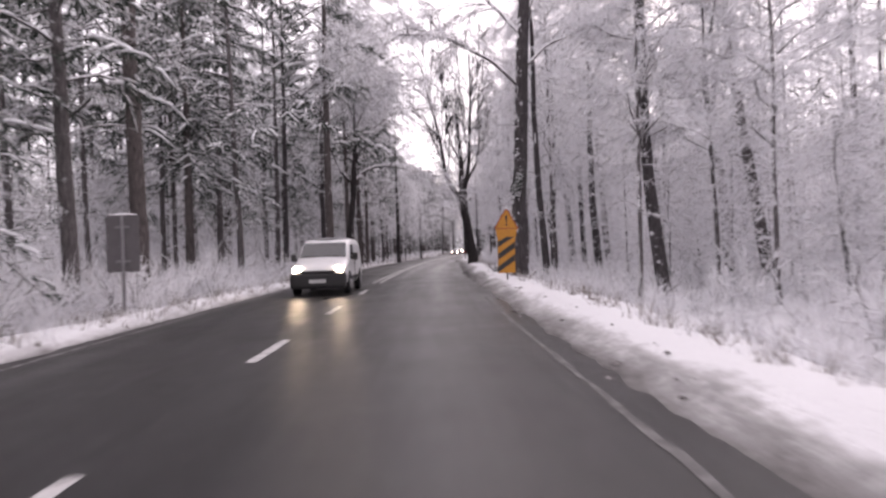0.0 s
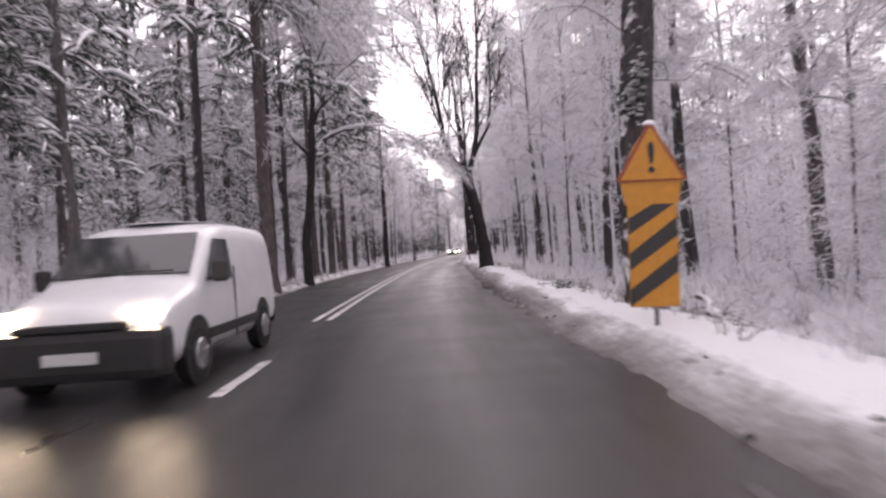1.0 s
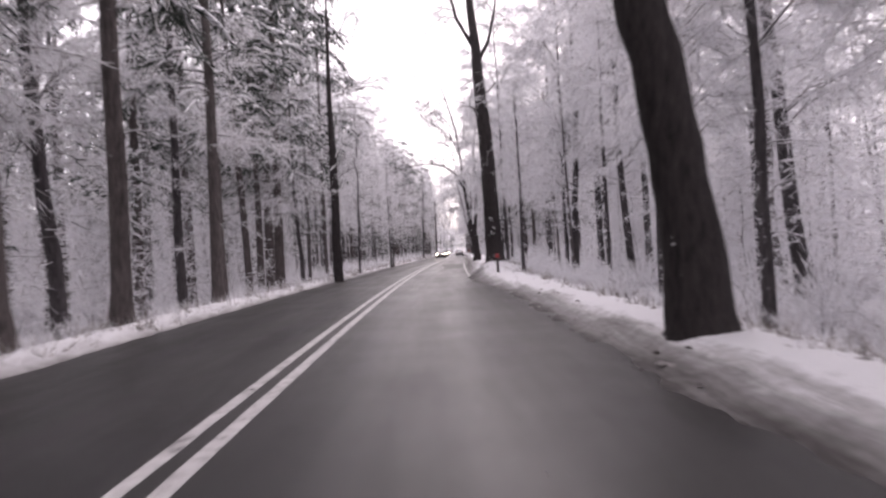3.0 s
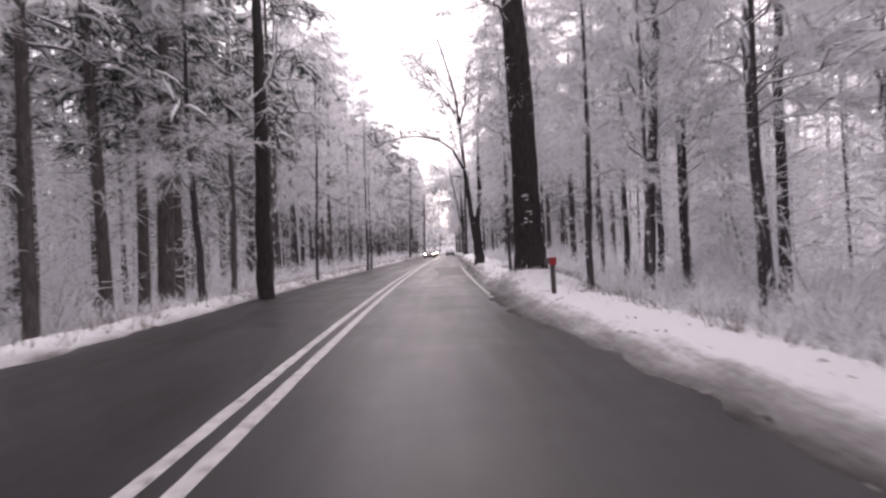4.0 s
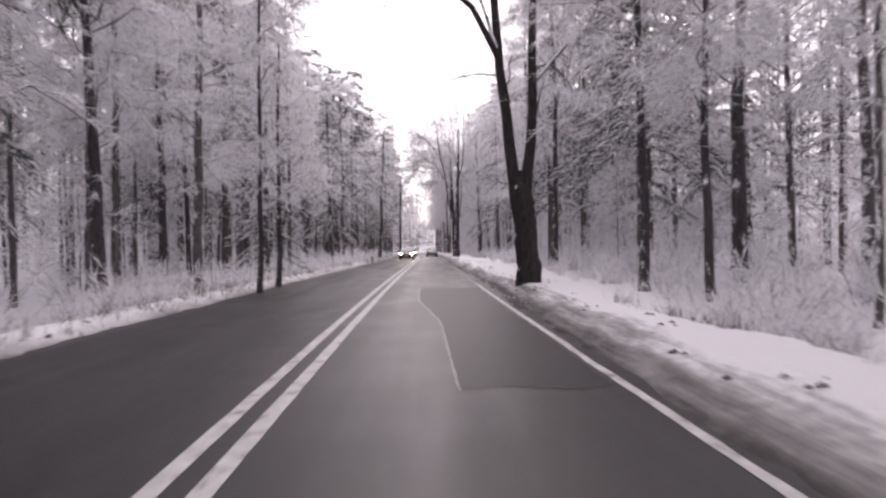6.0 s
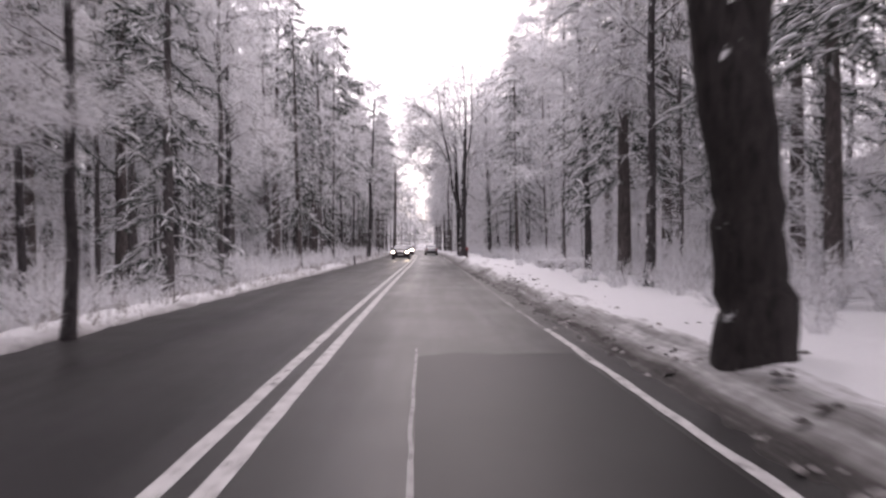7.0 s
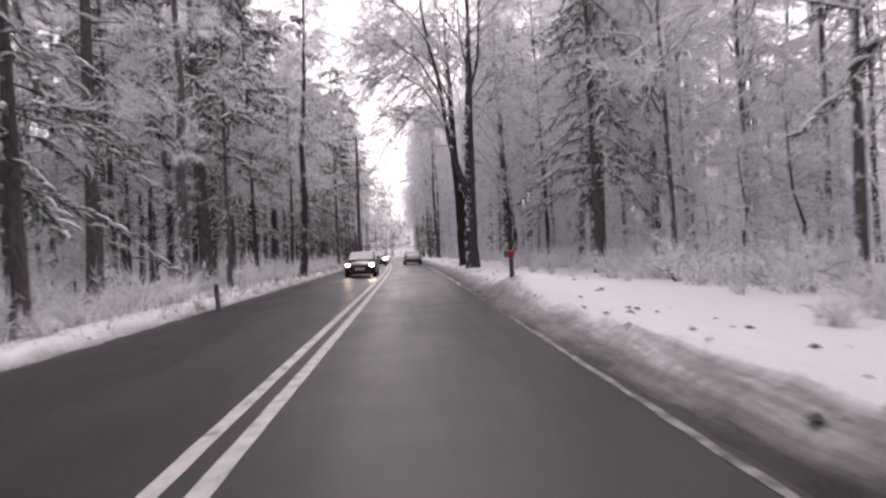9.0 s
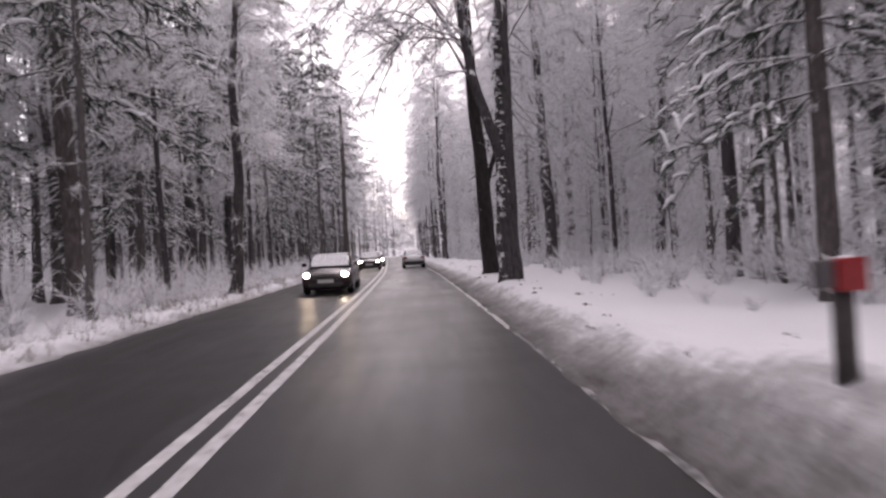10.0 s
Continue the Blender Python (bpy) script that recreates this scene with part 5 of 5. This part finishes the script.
# ---------------------------------------------------------------- fallen wood and clods
def fallen_branch(x, y, turn, length, r, label, seed, name="fallen_branch", tilt=0):
    rng = np.random.default_rng(seed)
    t = thing(name, pose(x, y, ground_at(x, y) + r * 0.6, 0, tilt, turn), label, "fallen branch")
    s = np.linspace(0, 1, 9)
    p = np.stack([s * length - length / 2, rng.normal(0, 0.05, 9), rng.normal(0, 0.02, 9)], -1)
    g = Geo()
    g.tube(p, r * (1 - 0.6 * s), 8, 0)
    part("stem", g.mesh("stem", [BARK_HAZE_RIME if name == "log" else BARK_PINE]), None, t)
    g = Geo()
    for _ in range(12):
        b = limb_path(p[rng.integers(1, 9)], rng.uniform(-0.9, 0.9), radians(rng.uniform(5, 60)), rng.uniform(0.25, 0.7), 0.3, rng, 4)
        g.tube(b, np.linspace(r * 0.3, 0.005, 4), 4, 0)
    tagged(part("twig_spray", g.mesh("twig_spray", [BARK_PINE]), None, t), kind="stuff")
    c = np.stack([np.interp(u := rng.uniform(0, 1, 60 if name == "log" else 26), s, p[:, a]) for a in range(3)], -1) + np.array([0, 0, r * 0.8])
    g = Geo()
    g.pads(c, rng.uniform(0.5, 1.3, len(c)) * r * (0.6 if name == "log" else 1.0), rng, 0)
    tagged(part("lying_snow", g.mesh("lying_snow", [PAD]), None, t), kind="stuff")


fallen_branch(3.55, 21.2, 252, 3.6, 0.05, "dark fallen branch lying in the snow beside the sign", 31, tilt=4)
fallen_branch(4.5, 24.9, 20, 1.6, 0.05, "short broken branch at a tree's foot in snow", 34)
fallen_branch(13.5, 123.5, 22, 1.7, 0.26, "stout snow-covered log lying at the edge of the wood", 32, "log")
fallen_branch(14.7, 124.1, 14, 1.5, 0.3, "dark thick log end under snow at the wood's edge", 33, "log")
fallen_branch(13.4, 121.7, 8, 0.9, 0.05, "dark stick lying on the white bank", 36)
fallen_branch(6.2, 78.2, -60, 0.9, 0.04, "short dark stick leaning out of the snow", 35)


def low_bush(x, y, size, seed, k=1.0):
    """A knee-high evergreen bush with snow lying on its leaves."""
    rng = np.random.default_rng(seed)
    t = thing("bush", Matrix.Translation((x, y, ground_at(x, y))), "man-high leafless bush white with hoarfrost" if size > 1 else "low dark evergreen bush dusted with snow on the verge", "bush", "low bushes on the verge")
    g, lf, sn = Geo(), Geo(), Geo()
    for _ in range(14):
        p = limb_path((rng.normal(0, 0.04), rng.normal(0, 0.04), -0.05), rng.uniform(0, 2 * np.pi), radians(rng.uniform(35, 80)), size * rng.uniform(0.6, 1.1), 0.3, rng, 5)
        g.tube(p, np.linspace(0.008, 0.003, 5) * k, 4, 0)
        u = rng.uniform(0.3, 1, 18)
        b = np.stack([np.interp(u, np.linspace(0, 1, 5), p[:, a]) for a in range(3)], -1)
        lf.blades(b, rng.normal(0, 1, b.shape), rng.uniform(0.06, 0.13, 18) * k, rng.uniform(0.025, 0.05, 18) * k, rng, 0)
        sn.pads(b[:7] + np.array([0, 0, 0.03]), rng.uniform(0.025, 0.06, 7) * k, rng, 0)
    part("stems", g.mesh("stems", [BARK_BEECH]), None, t)
    tagged(part("leaves", lf.mesh("leaves", [FROST if size > 1 else NEEDLE]), None, t), kind="stuff")
    tagged(part("lying_snow", sn.mesh("lying_snow", [PAD]), None, t), kind="stuff")


low_bush(3.3, 28.1, 0.33, 61)
low_bush(3.95, 28.3, 0.22, 62)
for at in ((14.9, 133.6, 1.9), (15.8, 131.6, 1.9)):
    low_bush(*at, int(at[0] * 10), 1.5)


def clods():
    """Dirty lumps of ploughed snow, leaves and bark scattered on the verges."""
    rng = np.random.default_rng(55)
    g = Geo()
    for i in range(540):
        # more of them where mud was churned up
        y = rng.uniform(-2, 175) if i < 420 else rng.uniform(94, 116)
        o = ((3.75 if i < 420 else 3.35) + abs(rng.normal(0, 0.7 if i < 420 else 0.45))) if i >= 420 or rng.uniform() < 0.8 else -(3.7 + abs(rng.normal(0, 0.4)))
        n = rng.integers(1, 4)
        c = np.array([centre(y) + o, y, ground_z(o, y) + 0.01]) + rng.normal(0, 0.08, (n, 3)) * np.array([1, 1, 0.1])
        g.pads(c, rng.uniform(0.02, 0.075, n), rng, 0 if rng.uniform() < 0.55 else 1)
    return tagged(new("verge_clods", g.mesh("verge_clods", [SLUSH, POST_DARK])), "dirty snow clods and dark leaf litter on the verge", "snow clods", kind="stuff")


SLUSH = plain("slush", (0.30, 0.28, 0.28), 0.6, 0, 0.4, 10)
clods()


def seam(y):
    """Offset of the sealed joint beside the mended lane."""
    return 1.53 - 0.44 * smooth(91.5, 98.0, y)


def mended_lane():
    """A darker, newer layer of asphalt between the joint and the edge line."""
    ys = np.arange(87.0, 101.9, 0.3)
    v = [(centre(y) + seam(y) + (2.98 - seam(y)) * q, y + 0.25 * noise.noise((q * 6.0, y, 3.0)), 0.004) for y in ys for q in (0, 0.25, 0.5, 0.75, 1.0)]
    me = bpy.data.meshes.new("mended_asphalt")
    me.from_pydata(v, [], [(5 * i + j, 5 * i + j + 1, 5 * i + j + 6, 5 * i + j + 5) for i in range(len(ys) - 1) for j in range(4)])
    uv = me.uv_layers.new(name="UVMap")
    for loop in me.loops:
        x, y, _ = v[loop.vertex_index]
        uv.data[loop.index].uv = (x - centre(y), y)
    part("mended_asphalt", me, TAR, road, "darker newer patch of asphalt")


TAR = plain("newer_asphalt", (0.016, 0.015, 0.0155), 0.5, 0, 0.35, 1.2, 0.3)
mended_lane()
part("sealed_crack", strip_mesh("sealed_crack", -0.035, seam, 87.0, 102.2, 0.25, 0.006, SEAL, 0.02), None, road, "pale sealed joint in the asphalt")


# ---------------------------------------------------------------- vehicles
RUBBER = plain("tyre_rubber", (0.02, 0.02, 0.02), 0.85, 0, 0.3, 8)
RIM = plain("wheel_rim", (0.35, 0.35, 0.36), 0.35, 0.8, 0.2, 8)
TRIM = plain("black_plastic_trim", (0.022, 0.021, 0.022), 0.55, 0, 0.3, 5)
PLATE = plain("plate_white", (0.55, 0.55, 0.54), 0.5, 0, 0.1, 8)
TAIL = plain("tail_light_red", (0.30, 0.012, 0.01), 0.25, 0, 0.2, 8)


def car_glass():
    m, n, l, b = material("car_glass")
    b.inputs["Base Color"].default_value = (0.03, 0.032, 0.035, 1)
    b.inputs["Roughness"].default_value = 0.06
    b.inputs["Specular IOR Level"].default_value = 0.9
    return m


def lamp_material(name, colour, strength):
    m, n, l, b = material(name)
    b.inputs["Base Color"].default_value = (0.8, 0.8, 0.78, 1)
    b.inputs["Emission Color"].default_value = (*colour, 1)
    b.inputs["Emission Strength"].default_value = strength
    return m


GLASS = car_glass()
HEADLAMP = lamp_material("headlamp_lit", (1.0, 0.84, 0.58), 45.0)


def loft(sections, bm=None):
    """A closed body from cross sections (y, [(x, z), ...]) of equal length, mirrored in x."""
    bm = bm or bmesh.new()
    rings = []
    for y, half in sections:
        pts = [(-x, z) for x, z in half] + [(x, z) for x, z in reversed(half)]
        rings.append([bm.verts.new((x, y, z)) for x, z in pts])
    k = len(rings[0])
    for a, b in zip(rings, rings[1:]):
        for i in range(k):
            bm.faces.new((a[i], a[(i + 1) % k], b[(i + 1) % k], b[i]))
    bm.faces.new(list(reversed(rings[0])))
    bm.faces.new(rings[-1])
    bmesh.ops.recalc_face_normals(bm, faces=bm.faces)
    for f in bm.faces:
        f.smooth = True
    return bm


def smooth_part(name, bm, mat, parent, label="", levels=2):
    ob = part(name, bm, mat, parent, label)
    mod = ob.modifiers.new("round", "SUBSURF")
    mod.levels = mod.render_levels = levels
    return ob


def wheel(parent, x, y, r, w):
    bm = bmesh.new()
    bmesh.ops.create_cone(bm, cap_ends=True, segments=28, radius1=r, radius2=r, depth=w, matrix=Matrix.Rotation(radians(90), 4, "Y"))
    bmesh.ops.bevel(bm, geom=[e for e in bm.edges if len(e.link_faces) == 2 and any(len(f.verts) > 4 for f in e.link_faces)], offset=0.03, segments=2, affect="EDGES")
    wh = part("wheel", bm, RUBBER, parent)
    wh.location = (x, y, r)
    s = 1 if x > 0 else -1
    bm = bmesh.new()
    bmesh.ops.create_cone(bm, cap_ends=True, segments=20, radius1=r * 0.62, radius2=r * 0.5, depth=0.05, matrix=Matrix.Translation((s * (w / 2 - 0.005), 0, 0)) @ Matrix.Rotation(radians(90 * s), 4, "Y"))
    part("rim", bm, RIM, wh)
    for k in range(5):
        bm = box_bm((0.02, 0.05, r * 0.5), (s * (w / 2 + 0.02), 0, r * 0.28), 0.006)
        sp = part("spoke", bm, RIM, wh)
        sp.rotation_euler = (radians(72 * k), 0, 0)


def vehicle(name, at, label, category, kind, paint, lit):
    """kind: van, or car. The front looks along -y."""
    t = thing(name, at, label, category, "vehicles on the road")
    van = kind == "van"
    W = 0.9 if van else 0.86
    L = 4.42 if van else 4.25
    if van:
        secs = [(0.0, 0.7, 0.34, 0.64, 0.7, 0.6), (0.05, 0.84, 0.26, 0.78, 0.88, 0.74), (0.35, 0.89, 0.24, 0.9, 1.02, 0.8), (0.9, W, 0.24, 1.0, 1.12, 0.82), (1.0, W, 0.24, 1.02, 1.18, 0.8),
                (1.3, W, 0.24, 1.03, 1.44, 0.79), (1.6, W, 0.24, 1.05, 1.7, 0.78), (1.85, W, 0.24, 1.06, 1.8, 0.78), (2.5, W, 0.24, 1.06, 1.85, 0.78), (4.2, W, 0.24, 1.06, 1.83, 0.78), (4.36, 0.88, 0.26, 1.04, 1.76, 0.76), (L, 0.84, 0.32, 1.0, 1.6, 0.72)]
        smooth_part("body", loft([(y, [(0.0, lo), (w * 0.8, lo), (w, lo + 0.12), (w, (lo + sh) / 2), (w * 0.985, sh), ((w * 0.985 + tw + 0.03) / 2, (sh + hi) / 2 - 0.04), (tw + 0.03, hi - 0.08), (tw - 0.08, hi), (0.0, hi + 0.02)]) for y, w, lo, sh, hi, tw in secs]), paint, t, "", 1)
        part("windscreen", prism([(-0.76, 0.0), (0.76, 0.0), (0.7, 0.7), (-0.7, 0.7)], 0.03, 0.006), GLASS, t).matrix_basis = pose(0, 1.0, 1.215, -48, 0, 0)
        part("bumper", box_bm((1.76, 0.34, 0.5), (0, 0.1, 0.47), 0.1), TRIM, t, "black plastic front bumper")
        part("grille", box_bm((1.1, 0.08, 0.08), (0, -0.02, 0.75), 0.02), TRIM, t)
        part("rear_bumper", box_bm((1.7, 0.14, 0.26), (0, L - 0.02, 0.42), 0.04), TRIM, t)
        part("rear_door_seam", box_bm((0.015, 0.02, 1.1), (0, L - 0.005, 1.0), 0.004), TRIM, t)
        for s in (-1, 1):
            part("wiper", box_bm((0.55, 0.02, 0.02), (s * 0.33, 1.0, 1.245), 0.005), TRIM, t)
            side = Matrix.Translation((s * 0.885, 1.2, 1.1)) @ Matrix.Rotation(radians(-7 * s), 4, "Y") @ Matrix.Rotation(radians(90), 4, "Z")
            part("side_window", prism([(0.0, 0.0), (0.95, 0.0), (0.95, 0.5), (0.48, 0.5)], 0.03, 0.006), GLASS, t).matrix_basis = side @ Matrix.Translation((0, -0.015, 0))
            part("door_seam", box_bm((0.02, 0.012, 0.9), (s * 0.897, 2.2, 0.8), 0.003), TRIM, t)
            part("side_trim", box_bm((0.03, 2.0, 0.12), (s * 0.905, 2.15, 0.5), 0.012), TRIM, t)
            part("headlight", box_bm((0.26, 0.2, 0.18), (s * 0.66, 0.13, 0.83), 0.06), HEADLAMP if lit else PLATE, t, "lit headlight")
            m = part("mirror", box_bm((0.18, 0.1, 0.24), (s * 1.02, 1.3, 1.2), 0.04), TRIM, t)
            part("mirror_arm", box_bm((0.14, 0.05, 0.05), (s * 0.92, 1.32, 1.13), 0.012), TRIM, m)
            for y in (0.82, 3.5):
                bm = bmesh.new()
                bmesh.ops.create_cone(bm, cap_ends=True, segments=26, radius1=0.385, radius2=0.385, depth=0.03, matrix=Matrix.Translation((s * 0.892, y, 0.36)) @ Matrix.Rotation(radians(90), 4, "Y"))
                part("wheel_arch", bm, TRIM, t)
        part("roof_snow", snow_cap((1.3, 2.6, 0.06), (0, 3.0, 1.84), 9), LYING_SNOW, t)
        r, fa, ra = 0.32, 0.82, 3.5
    else:
        secs = [(0.0, 0.62, 0.22, 0.58), (0.07, 0.8, 0.16, 0.68), (0.4, W, 0.15, 0.76), (1.0, W, 0.16, 0.86), (1.3, W, 0.18, 0.9), (2.2, W, 0.2, 0.94), (3.4, W, 0.2, 0.96), (3.95, W * 0.98, 0.22, 0.95), (4.18, 0.8, 0.25, 0.86), (L, 0.7, 0.32, 0.62)]
        smooth_part("body", loft([(y, [(0.0, lo), (w * 0.8, lo), (w, lo + 0.1), (w, (lo + hi) / 2 + 0.05), (w * 0.97, hi - 0.06), (w * 0.82, hi), (0.0, hi + 0.03)]) for y, w, lo, hi in secs]), paint, t, "", 1)
        gh = [(1.08, 0.72, 0.88, 0.92), (1.5, 0.70, 0.88, 1.18), (1.9, 0.66, 0.88, 1.32), (2.4, 0.64, 0.88, 1.37), (3.0, 0.64, 0.88, 1.36), (3.5, 0.66, 0.9, 1.22), (3.85, 0.68, 0.9, 0.96)]
        smooth_part("cabin_glass", loft([(y, [(0.0, lo), (0.76, lo), (0.77, lo + 0.03), (w + 0.04, (lo + hi) / 2), (w, hi - 0.05), (w - 0.1, hi), (0.0, hi + 0.01)]) for y, w, lo, hi in gh]), GLASS, t, "dark car windows", 1)
        smooth_part("roof", loft([(y, [(0.0, z - 0.05), (0.50, z - 0.05), (0.58, z - 0.05), (0.6, z - 0.03), (0.58, z), (0.5, z + 0.025), (0.0, z + 0.04)]) for y, z in ((1.84, 1.31), (2.0, 1.35), (2.5, 1.37), (3.0, 1.36), (3.3, 1.3))]), paint, t, "", 1)
        for s in (-1, 1):
            part("pillar", box_bm((0.05, 0.05, 0.66), (0, 0, 0.0), 0.012), paint, t).matrix_basis = pose(s * 0.7, 1.46, 1.13, 52, s * -6, 0)
            part("headlight", box_bm((0.19, 0.14, 0.15), (s * 0.63, 0.1, 0.66), 0.065), HEADLAMP if lit else PLATE, t, "lit headlight" if lit else "")
            part("tail_light", box_bm((0.26, 0.1, 0.14), (s * 0.64, L - 0.07, 0.78), 0.03), TAIL, t, "red tail light")
            part("mirror", box_bm((0.18, 0.09, 0.13), (s * 0.92, 1.5, 1.0), 0.035), paint, t)
        part("windscreen", prism([(-0.68, 0.0), (0.68, 0.0), (0.57, 0.82), (-0.57, 0.82)], 0.02, 0.006), PALE_GLASS, t, "windscreen coloured pale for the white sky's reflection").matrix_basis = pose(0, 1.06, 0.945, -60, 0, 0)
        part("rear_window", prism([(-0.66, 0.0), (0.66, 0.0), (0.56, 0.62), (-0.56, 0.62)], 0.02, 0.006), PALE_GLASS, t, "rear window coloured pale for the white sky's reflection").matrix_basis = pose(0, 3.88, 0.965, -55, 0, 180)
        part("grille", box_bm((0.8, 0.05, 0.12), (0, 0.0, 0.58), 0.02), TRIM, t)
        part("lower_grille", box_bm((1.1, 0.06, 0.14), (0, 0.02, 0.33), 0.03), TRIM, t)
        part("rear_bumper", box_bm((1.5, 0.1, 0.2), (0, L - 0.03, 0.42), 0.04), TRIM, t)
        part("rear_plate", box_bm((0.52, 0.02, 0.11), (0, L + 0.015, 0.66), 0.004), PLATE, t)
        r, fa, ra = 0.31, 0.82, 3.42
    part("number_plate", box_bm((0.52, 0.02, 0.11), (0, -0.08 if van else -0.03, 0.46), 0.004), PLATE, t, "blank pale number plate")
    for s in (-1, 1):
        wheel(t, s * (W - (0.08 if van else 0.12)), fa, r, 0.2)
        wheel(t, s * (W - (0.08 if van else 0.12)), ra, r, 0.2)
    return t


def heading(y):
    return -math.degrees(math.atan2(centre(y + 2) - centre(y - 2), 4.0))


def on_road(y, off, back=False):
    return pose(centre(y) + off, y, 0.006, 0, 0, heading(y) + (180 if back else 0))


WHITE_PAINT = plain("white_car_paint", (0.72, 0.72, 0.73), 0.28, 0, 0.1, 3)
# pale part-metallic colour puts the white sky's reflection into the car panes
PALE_GLASS = plain("painted_sky_glass", (0.38, 0.38, 0.39), 0.1, 0.75, 0.15, 4)
DARK_PAINT = plain("dark_car_paint", (0.034, 0.022, 0.025), 0.25, 0.2, 0.2, 3)
SILVER_PAINT = plain("silver_car_paint", (0.42, 0.42, 0.43), 0.3, 0.5, 0.1, 3)
vehicle("van", on_road(20.2, -1.3), "white delivery van with black bumper and lit headlights", "van", "van", WHITE_PAINT, True)
vehicle("car", on_road(153.4, -1.35), "dark oncoming car with lit headlights", "car", "car", DARK_PAINT, True)
vehicle("car", on_road(179.0, -1.2), "dark car with lit headlights following another", "car", "car", DARK_PAINT, True)
vehicle("car", on_road(188.5, -0.95), "pale car with lit headlights at the queue's end", "car", "car", SILVER_PAINT, True)
vehicle("car", on_road(184.0, 2.15, True), "silver-grey car driving ahead, seen from behind", "car", "car", SILVER_PAINT, False)
